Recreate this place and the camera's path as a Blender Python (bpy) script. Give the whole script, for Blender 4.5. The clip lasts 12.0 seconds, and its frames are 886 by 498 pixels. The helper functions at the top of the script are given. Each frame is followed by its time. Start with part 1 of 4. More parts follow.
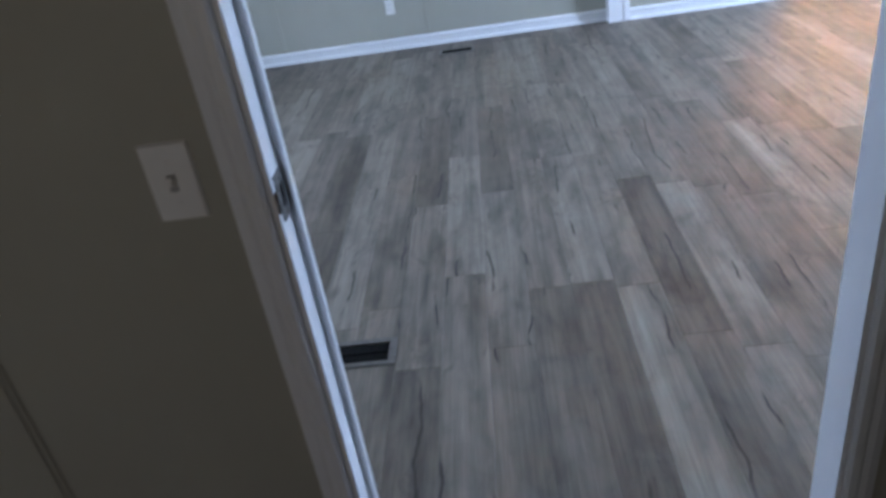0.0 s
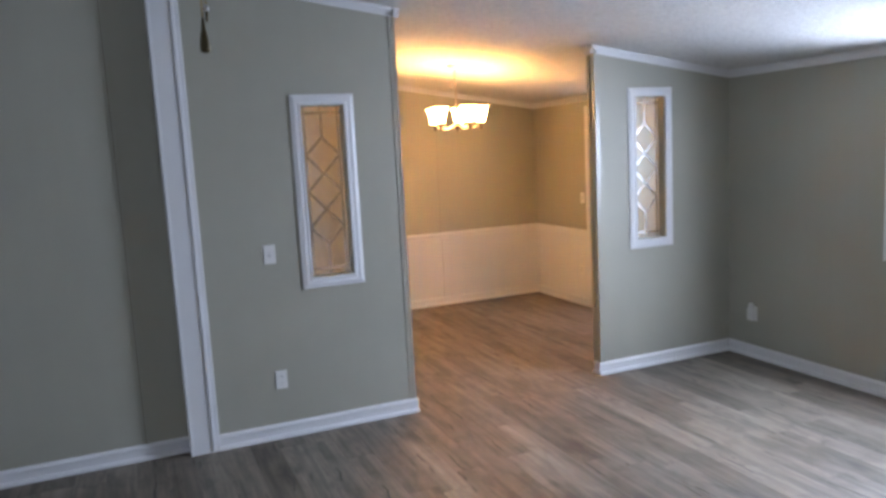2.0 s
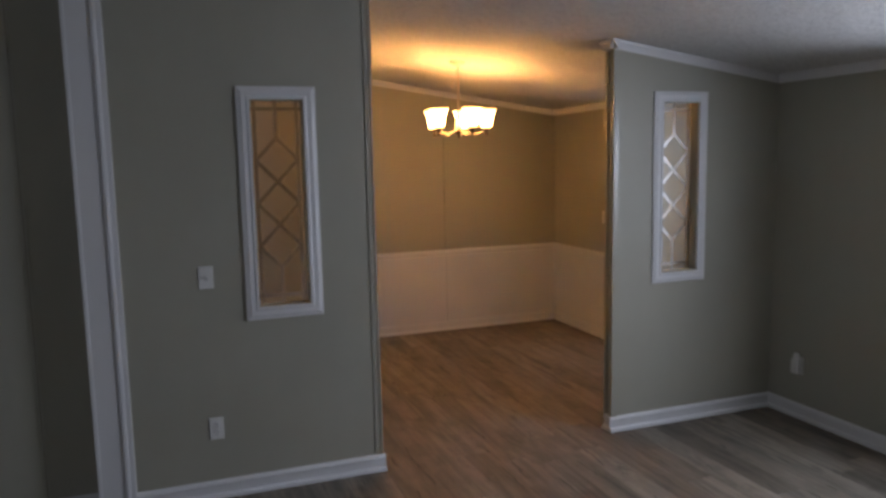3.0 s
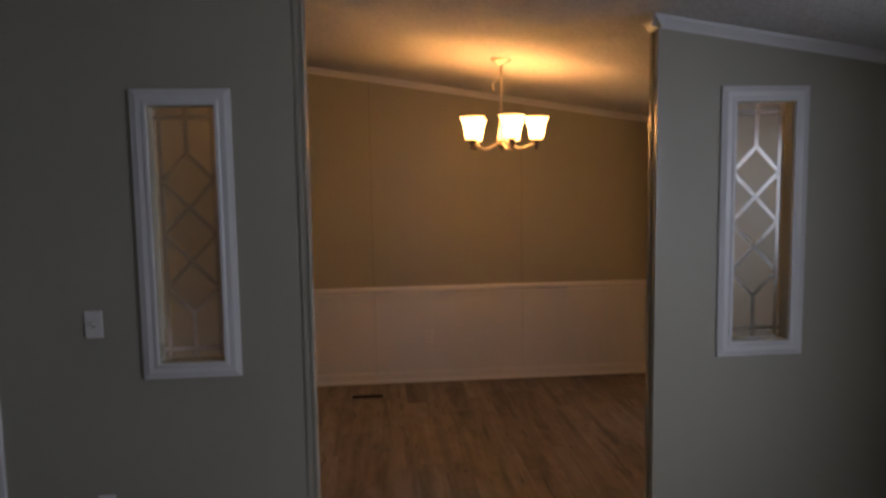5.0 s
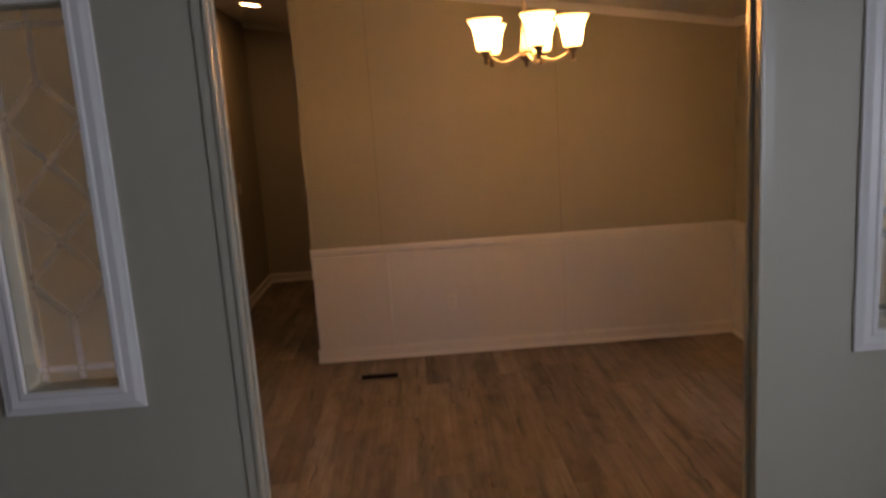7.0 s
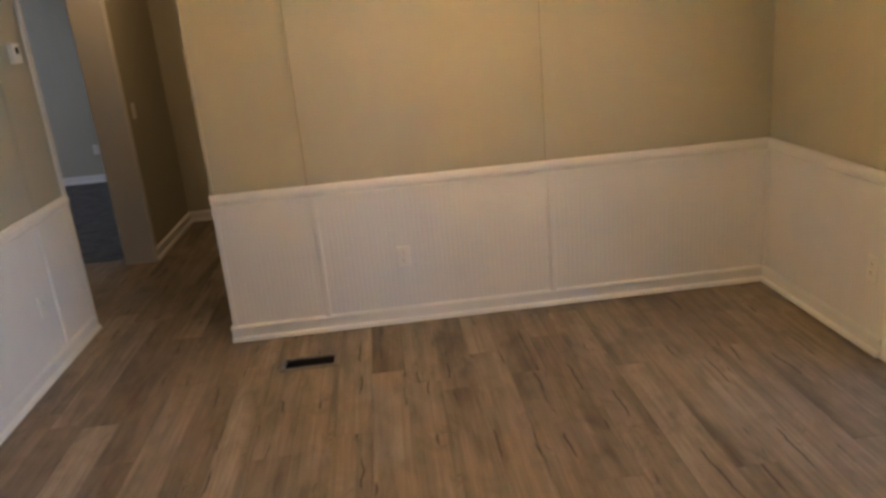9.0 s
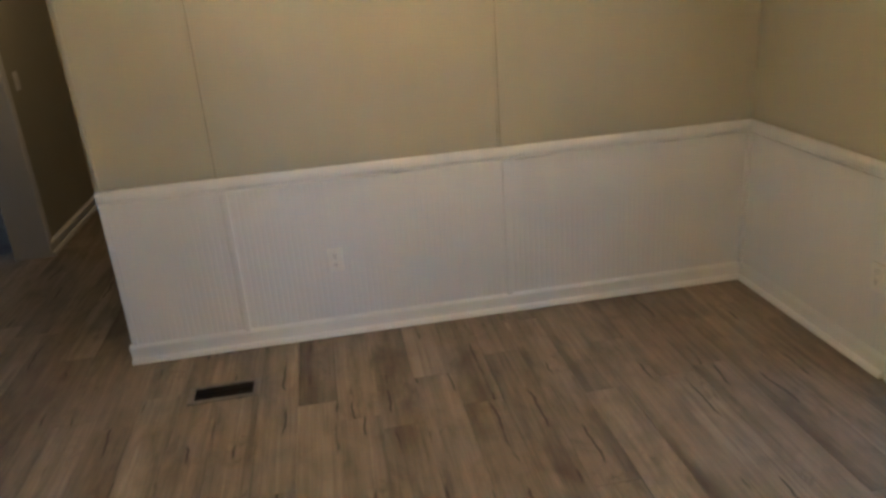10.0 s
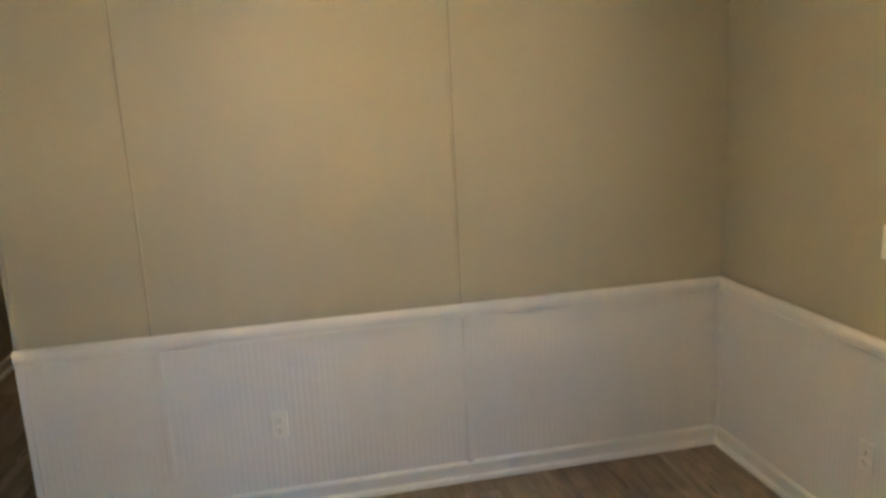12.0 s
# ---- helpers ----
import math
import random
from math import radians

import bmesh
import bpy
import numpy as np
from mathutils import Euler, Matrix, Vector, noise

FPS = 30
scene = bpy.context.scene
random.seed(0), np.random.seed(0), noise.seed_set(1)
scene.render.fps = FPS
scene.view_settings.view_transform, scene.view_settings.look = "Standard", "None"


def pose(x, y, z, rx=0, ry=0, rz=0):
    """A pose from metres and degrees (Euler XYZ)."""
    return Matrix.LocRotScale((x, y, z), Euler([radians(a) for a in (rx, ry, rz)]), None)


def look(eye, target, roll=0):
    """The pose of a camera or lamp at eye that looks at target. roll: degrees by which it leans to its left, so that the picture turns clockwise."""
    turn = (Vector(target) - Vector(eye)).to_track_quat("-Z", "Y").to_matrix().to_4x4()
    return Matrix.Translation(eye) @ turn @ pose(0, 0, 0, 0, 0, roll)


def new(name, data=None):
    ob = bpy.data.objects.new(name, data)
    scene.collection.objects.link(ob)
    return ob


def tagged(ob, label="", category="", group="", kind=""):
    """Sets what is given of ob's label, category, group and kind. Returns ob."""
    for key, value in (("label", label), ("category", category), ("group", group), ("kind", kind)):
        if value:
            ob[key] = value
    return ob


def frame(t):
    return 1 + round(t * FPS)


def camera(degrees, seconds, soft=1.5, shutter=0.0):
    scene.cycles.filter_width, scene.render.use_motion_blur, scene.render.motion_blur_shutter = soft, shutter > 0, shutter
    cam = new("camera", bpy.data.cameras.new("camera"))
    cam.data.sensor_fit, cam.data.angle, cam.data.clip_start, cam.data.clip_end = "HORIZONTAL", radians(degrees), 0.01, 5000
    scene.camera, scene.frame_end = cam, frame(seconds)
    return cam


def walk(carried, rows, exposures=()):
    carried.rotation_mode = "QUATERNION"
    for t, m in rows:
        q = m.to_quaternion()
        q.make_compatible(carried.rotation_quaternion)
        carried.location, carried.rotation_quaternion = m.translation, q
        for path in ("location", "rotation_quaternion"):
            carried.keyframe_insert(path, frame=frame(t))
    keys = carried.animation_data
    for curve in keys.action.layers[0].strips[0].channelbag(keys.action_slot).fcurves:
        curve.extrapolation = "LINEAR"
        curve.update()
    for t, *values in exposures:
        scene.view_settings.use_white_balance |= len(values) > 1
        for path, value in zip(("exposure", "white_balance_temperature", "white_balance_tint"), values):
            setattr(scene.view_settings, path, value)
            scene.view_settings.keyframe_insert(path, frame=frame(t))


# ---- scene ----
cam = camera(61.9, 12.0, 3.1, 0.2)
PATH = [
    (0, (-0.136, 0.081, 1.544), (-0.315, 1.815, 0.563), -9.4),
    (0.2, (-0.143, 0.274, 1.557), (-0.176, 2.031, 0.602), -7.7),
    (0.5, (-0.093, 0.528, 1.581), (0.138, 2.294, 0.672), -7.4),
    (0.8, (0.037, 0.791, 1.608), (0.351, 2.583, 0.777), -7.2),
    (1, (0.114, 0.986, 1.623), (0.438, 2.804, 0.854), -8.3),
    (1.5, (0.394, 1.383, 1.708), (0.975, 3.215, 1.156), -4.6),
    (1.8, (0.568, 1.554, 1.735), (1.307, 3.375, 1.367), -3.8),
    (2, (0.675, 1.696, 1.741), (1.44, 3.524, 1.471), -3.0),
    (2.5, (1.018, 1.999, 1.752), (1.711, 3.86, 1.511), -1.4),
    (2.7, (1.12, 2.142, 1.735), (1.817, 4.0, 1.49), -1.2),
    (4.3, (2.203, 2.962, 1.736), (2.567, 4.917, 1.526), -2.1),
    (4.5, (2.32, 3.02, 1.751), (2.635, 4.987, 1.571), -2.1),
    (5, (2.572, 3.096, 1.748), (2.756, 5.078, 1.546), -0.9),
    (5.5, (2.681, 3.166, 1.736), (2.763, 5.153, 1.525), -2.5),
    (6, (2.726, 3.444, 1.714), (2.818, 5.422, 1.436), -2.1),
    (6.5, (2.746, 3.758, 1.721), (2.896, 5.724, 1.385), -3.5),
    (6.8, (2.775, 3.996, 1.69), (2.893, 5.959, 1.33), -3.5),
    (7, (2.824, 4.152, 1.691), (2.882, 6.119, 1.329), -3.8),
    (7.2, (2.894, 4.216, 1.746), (2.892, 6.178, 1.359), -4.0),
    (8.8, (2.941, 5.3, 1.592), (3.037, 7.221, 1.041), -5.6),
    (9, (2.97, 5.424, 1.61), (3.099, 7.325, 1.0), -5.2),
    (9.5, (2.987, 5.765, 1.629), (3.299, 7.634, 0.989), -4.6),
    (10, (3.051, 6.019, 1.607), (3.318, 7.866, 0.888), -4.4),
    (10.5, (3.126, 6.222, 1.584), (3.258, 8.061, 0.809), -5.2),
    (11, (3.153, 6.246, 1.584), (3.404, 8.081, 0.828), -5.7),
    (11.5, (3.135, 6.265, 1.632), (3.46, 8.115, 0.945), -4.6),
    (12, (3.146, 6.256, 1.693), (3.534, 8.175, 1.284), -2.8),
]
EXPOSURES = [
    (0.0, 0.78, 6200, 26), (0.5, 0.48, 6250, 29), (1.0, 0.1, 6500, 28), (1.5, -0.25, 6850, 28), (2.0, -0.55, 7300, 29), (2.5, -1.28, 7800, 30),
    (4.5, -2.6, 8400, 34), (5.5, -2.6, 8400, 35), (6.5, -2.6, 8700, 36), (7.0, -2.15, 8700, 35), (9.0, -0.9, 6350, 11), (10.5, -1.1, 5200, 1), (12.0, -0.92, 5150, 0)]
walk(cam, [(t, look(eye, target, roll)) for t, eye, target, roll in PATH], EXPOSURES)

# ---- light ----
world = bpy.data.worlds.new("sky")
world.use_nodes = True
scene.world = world
wn = world.node_tree
sky = wn.nodes.new("ShaderNodeTexSky")
sky.sky_type = "NISHITA"
sky.sun_disc = False
sky.sun_elevation, sky.sun_rotation = radians(62), radians(0)
wn.links.new(sky.outputs[0], wn.nodes["Background"].inputs[0])
wn.nodes["Background"].inputs[1].default_value = 0.06

sun_data = bpy.data.lights.new("sun", "SUN")
sun_data.energy, sun_data.angle, sun_data.color = 3.0, radians(0.6), (1.0, 0.95, 0.88)
sun = new("sun", sun_data)
sun.matrix_world = look((0, 20, 38), (0, 0, 0))

DAY = (0.51, 0.745, 1.0)
WARM = (1.0, 0.57, 0.25)
LAMPS = [  # daylight standing in the openings, plus one added entry fill: centre, aim, width, height, watts, colour
    ((5.33, 4.34, 1.50), (4.0, 4.34, 0.78), 0.90, 1.06, 270, DAY),
    ((5.45, 7.69, 1.04), (4.0, 7.69, 0.50), 0.78, 1.90, 18, DAY),
    ((-3.66, 3.60, 1.45), (-2.0, 3.60, 0.75), 1.60, 1.06, 38, DAY),
    # warm fill added behind the viewpoint to brighten the entry room, source unseen
    ((-1.0, -1.66, 1.45), (-1.0, 0.0, 1.45), 0.68, 0.98, 2.5, (1.0, 0.93, 0.76)),
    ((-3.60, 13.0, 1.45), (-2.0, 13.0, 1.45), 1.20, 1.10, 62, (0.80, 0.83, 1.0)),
]
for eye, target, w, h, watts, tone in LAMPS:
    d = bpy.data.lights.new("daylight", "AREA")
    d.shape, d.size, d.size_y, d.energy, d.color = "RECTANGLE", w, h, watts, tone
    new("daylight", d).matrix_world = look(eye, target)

# ---- materials ----


def shader(name):
    m = bpy.data.materials.new(name)
    m.use_nodes = True
    return m, m.node_tree.nodes, m.node_tree.links, m.node_tree.nodes["Principled BSDF"]


def ramp(n, l, src, stops):
    r = n.new("ShaderNodeValToRGB")
    while len(r.color_ramp.elements) < len(stops):
        r.color_ramp.elements.new(0.5)
    for e, (p, c) in zip(r.color_ramp.elements, stops):
        e.position = p
        e.color = (*c, 1) if isinstance(c, tuple) else (c, c, c, 1)
    l.new(src, r.inputs[0])
    return r.outputs[0]


def noise_of(n, l, vec, scale, detail=3.0, rough=0.5, stretch=None, distortion=0.0):
    if stretch:
        mp = n.new("ShaderNodeMapping")
        mp.inputs["Scale"].default_value = stretch
        l.new(vec, mp.inputs["Vector"])
        vec = mp.outputs[0]
    t = n.new("ShaderNodeTexNoise")
    t.inputs["Scale"].default_value, t.inputs["Detail"].default_value = scale, detail
    t.inputs["Roughness"].default_value, t.inputs["Distortion"].default_value = rough, distortion
    l.new(vec, t.inputs["Vector"])
    return t.outputs["Fac"]


def mix(n, l, fac, a, b, mode="MIX"):
    x = n.new("ShaderNodeMix")
    x.data_type, x.blend_type = "RGBA", mode
    for sock, v in ((0, fac), (6, a), (7, b)):
        if isinstance(v, (int, float)):
            x.inputs[sock].default_value = v
        elif isinstance(v, tuple):
            x.inputs[sock].default_value = (*v, 1)
        else:
            l.new(v, x.inputs[sock])
    return x.outputs[2]


def math_node(n, l, op, a, b=None, c=None):
    x = n.new("ShaderNodeMath")
    x.operation = op
    for i, v in enumerate((a, b, c)):
        if isinstance(v, (int, float)):
            x.inputs[i].default_value = v
        elif v is not None:
            l.new(v, x.inputs[i])
    return x.outputs[0]


def bump(n, l, p, height, strength, distance=0.002):
    b = n.new("ShaderNodeBump")
    b.inputs["Strength"].default_value, b.inputs["Distance"].default_value = strength, distance
    l.new(height, b.inputs["Height"])
    l.new(b.outputs[0], p.inputs["Normal"])


def paint(name, color, rough=0.55, streak=0.06, relief=0.25, fine=260):
    """Painted board: faint roller and panel streaks, scuffs, fine relief."""
    m, n, l, p = shader(name)
    co = n.new("ShaderNodeTexCoord").outputs["Object"]
    big = noise_of(n, l, co, 0.9, 4, 0.55)
    up = noise_of(n, l, co, 14, 3, 0.5, (1, 1, 0.05))
    lo, hi = tuple(c * (1 - streak) for c in color), tuple(min(1, c * (1 + streak)) for c in color)
    c1 = ramp(n, l, big, [(0.3, lo), (0.7, hi)])
    c2 = ramp(n, l, up, [(0.3, 0.98), (0.7, 1.0)])
    l.new(mix(n, l, 1.0, c1, c2, "MULTIPLY"), p.inputs["Base Color"])
    l.new(math_node(n, l, "MULTIPLY_ADD", big, 0.15, rough - 0.075), p.inputs["Roughness"])
    grain = noise_of(n, l, co, fine, 2, 0.6)
    bump(n, l, p, math_node(n, l, "ADD", grain, up), relief, 0.0012)
    return m


def plain(name, color, rough=0.5, metal=0.0, vary=0.1, spec=0.5):
    m, n, l, p = shader(name)
    p.inputs["Specular IOR Level"].default_value = spec
    co = n.new("ShaderNodeTexCoord").outputs["Object"]
    f = noise_of(n, l, co, 30, 3)
    l.new(ramp(n, l, f, [(0.3, tuple(c * (1 - vary) for c in color)), (0.7, tuple(min(1, c * (1 + vary)) for c in color))]), p.inputs["Base Color"])
    p.inputs["Roughness"].default_value, p.inputs["Metallic"].default_value = rough, metal
    return m


def plank_material(name, joined):
    """Grey-brown vinyl plank: tone by plank, long grain, dark checks, knots."""
    m, n, l, p = shader(name)
    co = n.new("ShaderNodeTexCoord").outputs["Object"]
    if joined:
        rnd = n.new("ShaderNodeNewGeometry").outputs["Random Per Island"]
    else:
        rnd = n.new("ShaderNodeObjectInfo").outputs["Random"]
    off = n.new("ShaderNodeCombineXYZ")
    l.new(math_node(n, l, "MULTIPLY", rnd, 37.0), off.inputs[0])
    l.new(math_node(n, l, "MULTIPLY", rnd, 91.0), off.inputs[1])
    add = n.new("ShaderNodeVectorMath")
    l.new(co, add.inputs[0])
    l.new(off.outputs[0], add.inputs[1])
    v = add.outputs[0]
    tone = ramp(n, l, rnd, [(0.0, (0.160, 0.128, 0.100)), (0.22, (0.252, 0.211, 0.168)), (0.45, (0.178, 0.145, 0.114)), (0.7, (0.290, 0.248, 0.200)), (1.0, (0.210, 0.175, 0.138))])
    bands = noise_of(n, l, v, 1.0, 5, 0.6, (13, 0.6, 1), 0.3)
    c = mix(n, l, 0.95, tone, ramp(n, l, bands, [(0.30, 0.60), (0.46, 0.90), (0.58, 1.0), (0.72, 1.22)]), "MULTIPLY")
    fibre = noise_of(n, l, v, 1.0, 5, 0.7, (110, 3.0, 1), 0.2)
    c = mix(n, l, 0.85, c, ramp(n, l, fibre, [(0.25, 0.68), (0.55, 1.0), (0.8, 1.18)]), "MULTIPLY")
    streak = noise_of(n, l, v, 1.0, 4, 0.65, (42, 1.3, 1), 0.3)
    c = mix(n, l, 0.85, c, ramp(n, l, streak, [(0.28, 0.72), (0.50, 1.0), (0.72, 1.20)]), "MULTIPLY")
    blot = noise_of(n, l, v, 1.0, 4, 0.6, (5, 1.1, 1), 0.5)
    c = mix(n, l, 0.85, c, ramp(n, l, blot, [(0.34, 0.50), (0.48, 0.95), (0.62, 1.05), (1.0, 1.12)]), "MULTIPLY")
    cloud = noise_of(n, l, v, 1.0, 4, 0.6, (10, 5, 1), 0.7)
    c = mix(n, l, 0.8, c, ramp(n, l, cloud, [(0.32, 0.74), (0.50, 1.0), (0.70, 1.15)]), "MULTIPLY")
    # thin dark checks that follow the grain
    along = n.new("ShaderNodeSeparateXYZ")
    l.new(v, along.inputs[0])
    wander = noise_of(n, l, v, 1.0, 4, 0.55, (2.0, 2.2, 1))
    lane = math_node(n, l, "MULTIPLY_ADD", wander, 0.85, math_node(n, l, "MULTIPLY", along.outputs[0], 7.0))
    line = math_node(n, l, "ABSOLUTE", math_node(n, l, "SUBTRACT", math_node(n, l, "FRACT", lane), 0.5))
    line = ramp(n, l, line, [(0.0, 1.0), (0.018, 0.9), (0.048, 0.0)])
    where = ramp(n, l, noise_of(n, l, v, 1.0, 2, 0.5, (5, 2.6, 1)), [(0.54, 0.0), (0.60, 1.0)])
    line = math_node(n, l, "MULTIPLY", line, where)
    c = mix(n, l, math_node(n, l, "MULTIPLY", line, 0.95), c, (0.040, 0.032, 0.027))
    # branching checks in clusters
    vein = noise_of(n, l, v, 1.0, 4, 0.65, (26, 7, 1), 0.8)
    vein = math_node(n, l, "ABSOLUTE", math_node(n, l, "SUBTRACT", vein, 0.5))
    vein = ramp(n, l, vein, [(0.0, 1.0), (0.009, 0.6), (0.022, 0.0)])
    patch = ramp(n, l, noise_of(n, l, v, 1.0, 1, 0.5, (4.5, 2.0, 1)), [(0.61, 0.0), (0.67, 1.0)])
    c = mix(n, l, math_node(n, l, "MULTIPLY", math_node(n, l, "MULTIPLY", vein, patch), 0.6), c, (0.060, 0.048, 0.040))
    # knots
    vo = n.new("ShaderNodeTexVoronoi")
    vo.inputs["Scale"].default_value = 1.0
    mp = n.new("ShaderNodeMapping")
    mp.inputs["Scale"].default_value = (7.5, 2.6, 0.01)
    l.new(v, mp.inputs["Vector"])
    warp = n.new("ShaderNodeVectorMath")
    warp.operation = "MULTIPLY_ADD"
    nz = n.new("ShaderNodeTexNoise")
    nz.inputs["Scale"].default_value = 9
    l.new(v, nz.inputs["Vector"])
    l.new(nz.outputs["Color"], warp.inputs[0])
    warp.inputs[1].default_value = (0.35, 0.25, 0)
    l.new(mp.outputs[0], warp.inputs[2])
    l.new(warp.outputs[0], vo.inputs["Vector"])
    knot = ramp(n, l, vo.outputs["Distance"], [(0.0, 1.0), (0.07, 0.75), (0.20, 0.0)])
    pick = n.new("ShaderNodeSeparateColor")
    l.new(vo.outputs["Color"], pick.inputs[0])
    knot = math_node(n, l, "MULTIPLY", knot, math_node(n, l, "GREATER_THAN", pick.outputs[0], 0.66))
    c = mix(n, l, math_node(n, l, "MULTIPLY", knot, 0.75), c, (0.09, 0.07, 0.06))
    smudge = ramp(n, l, noise_of(n, l, v, 1.0, 5, 0.7, (16, 9, 1), 1.2), [(0.52, 0.0), (0.64, 1.0)])
    around = ramp(n, l, noise_of(n, l, v, 1.0, 1, 0.5, (4.0, 2.4, 1)), [(0.58, 0.0), (0.68, 1.0)])
    c = mix(n, l, math_node(n, l, "MULTIPLY", math_node(n, l, "MULTIPLY", smudge, around), 0.6), c, (0.085, 0.068, 0.055))
    l.new(c, p.inputs["Base Color"])
    l.new(math_node(n, l, "MULTIPLY_ADD", fibre, 0.22, 0.42), p.inputs["Roughness"])
    p.inputs["Specular IOR Level"].default_value = 0.36
    bump(n, l, p, math_node(n, l, "SUBTRACT", fibre, line), 0.22, 0.0012)
    return m


def popcorn_material():
    m, n, l, p = shader("popcorn_ceiling")
    co = n.new("ShaderNodeTexCoord").outputs["Object"]
    a = noise_of(n, l, co, 75, 3, 0.65)
    b = noise_of(n, l, co, 26, 2, 0.5)
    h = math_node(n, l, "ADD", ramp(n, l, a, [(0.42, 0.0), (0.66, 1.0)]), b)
    # shade in the hollows put into the colour: low texture is darker
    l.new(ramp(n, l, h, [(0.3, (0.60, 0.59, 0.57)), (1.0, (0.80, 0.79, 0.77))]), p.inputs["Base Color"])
    p.inputs["Roughness"].default_value = 0.9
    bump(n, l, p, h, 0.9, 0.006)
    return m


def carpet_material():
    m, n, l, p = shader("carpet_pile")
    co = n.new("ShaderNodeTexCoord").outputs["Object"]
    a = noise_of(n, l, co, 7, 5, 0.65)
    b = noise_of(n, l, co, 190, 2, 0.5)
    l.new(mix(n, l, 1.0, ramp(n, l, a, [(0.3, (0.085, 0.083, 0.085)), (0.7, (0.19, 0.185, 0.185))]), ramp(n, l, b, [(0.3, 0.6), (0.7, 1.1)]), "MULTIPLY"), p.inputs["Base Color"])
    p.inputs["Roughness"].default_value = 0.95
    bump(n, l, p, b, 0.8, 0.01)
    return m


def glass_material(name, rough, tint, wave):
    m, n, l, p = shader(name)
    co = n.new("ShaderNodeTexCoord").outputs["Object"]
    p.inputs["Transmission Weight"].default_value = 1.0
    p.inputs["Roughness"].default_value, p.inputs["IOR"].default_value = rough, 1.45
    p.inputs["Base Color"].default_value = (*tint, 1)
    if wave:
        bump(n, l, p, noise_of(n, l, co, 160, 3, 0.6), wave, 0.002)
    return m


def shade_material():
    """Opal glass lit from inside, brightest round the bulb."""
    m, n, l, p = shader("opal_glass")
    p.inputs["Base Color"].default_value = (0.95, 0.90, 0.82, 1)
    p.inputs["Roughness"].default_value = 0.25
    sep = n.new("ShaderNodeSeparateXYZ")
    l.new(n.new("ShaderNodeTexCoord").outputs["Object"], sep.inputs[0])
    h = math_node(n, l, "DIVIDE", math_node(n, l, "SUBTRACT", sep.outputs[2], 1.951), 0.139)
    near = ramp(n, l, h, [(0.0, 0.08), (0.25, 0.8), (0.6, 1.0), (0.85, 0.35), (1.0, 0.07)])
    l.new(math_node(n, l, "MULTIPLY", near, 245.0), p.inputs["Emission Strength"])
    p.inputs["Emission Color"].default_value = (1.0, 0.545, 0.175, 1)
    return m


def glow(name, color, strength):
    m, n, l, p = shader(name)
    p.inputs["Base Color"].default_value = (0.9, 0.9, 0.9, 1)
    p.inputs["Emission Color"].default_value = (*color, 1)
    p.inputs["Emission Strength"].default_value = strength
    return m


GREIGE = paint("greige_wall_paint", (0.396, 0.382, 0.313))
SATIN = paint("greige_satin_paint", (0.396, 0.382, 0.313), 0.30, 0.04, 0.08)
WHITE = paint("white_trim_paint", (0.77, 0.772, 0.775), 0.38, 0.03, 0.12, 120)
BEAD = paint("white_beadboard_paint", (0.75, 0.752, 0.762), 0.5, 0.04, 0.2, 200)
CEIL = popcorn_material()
PLANK = plank_material("vinyl_plank", False)
PLANK_REST = plank_material("vinyl_plank_far", True)
SUB = plain("dark_underlay", (0.03, 0.027, 0.025), 0.9)
CARPET = carpet_material()
PLASTIC = plain("white_plastic", (0.80, 0.79, 0.76), 0.35, 0, 0.02)
# darker copy of the white plastic, toggle slot shade in its colour
RECESS = plain("shaded_plastic", (0.34, 0.33, 0.31), 0.6, 0, 0.05)
# black standing in for shade inside slots, holes and ducts; also display black
SLOT = plain("slot_shade_and_display", (0.008, 0.008, 0.008), 0.8, 0, 0.1, 0.1)
BRONZE = plain("brown_painted_steel", (0.15, 0.135, 0.12), 0.45, 0.2, 0.2)
# colour stands in for shade down in the wall panel grooves
SEAM_SHADE = plain("joint_shade", (0.26, 0.235, 0.20), 0.8, 0.0, 0.2, 0.1)
# register slats: shade inside the vent put into a near-black colour
SLAT = plain("shade_black_steel", (0.005, 0.005, 0.005), 0.8, 0.0, 0.2, 0.05)
NICKEL = plain("brushed_nickel", (0.62, 0.55, 0.47), 0.32, 1.0, 0.08)
DARKMETAL = plain("dark_nickel", (0.16, 0.125, 0.10), 0.4, 0.9, 0.1)
STEEL = plain("dull_steel", (0.17, 0.165, 0.155), 0.42, 1.0, 0.1)
BRASS = plain("aged_brass", (0.45, 0.30, 0.11), 0.35, 1.0, 0.15)
FOB = plain("dull_bronze", (0.10, 0.075, 0.03), 0.5, 0.4, 0.2)
OPAL = shade_material()
FIELD = glass_material("seeded_glass", 0.52, (0.96, 0.91, 0.76), 0.35)
BEVEL = glass_material("bevelled_glass", 0.22, (0.99, 0.99, 0.985), 0.12)
CLEAR = glass_material("window_glass", 0.0, (1, 1, 1), 0.0)
LED = glow("led_disc", (1.0, 0.60, 0.27), 260.0)
SIDING = paint("vinyl_siding_white", (0.72, 0.71, 0.68), 0.5)
GRASS = plain("grass", (0.06, 0.09, 0.035), 0.9, 0, 0.4)

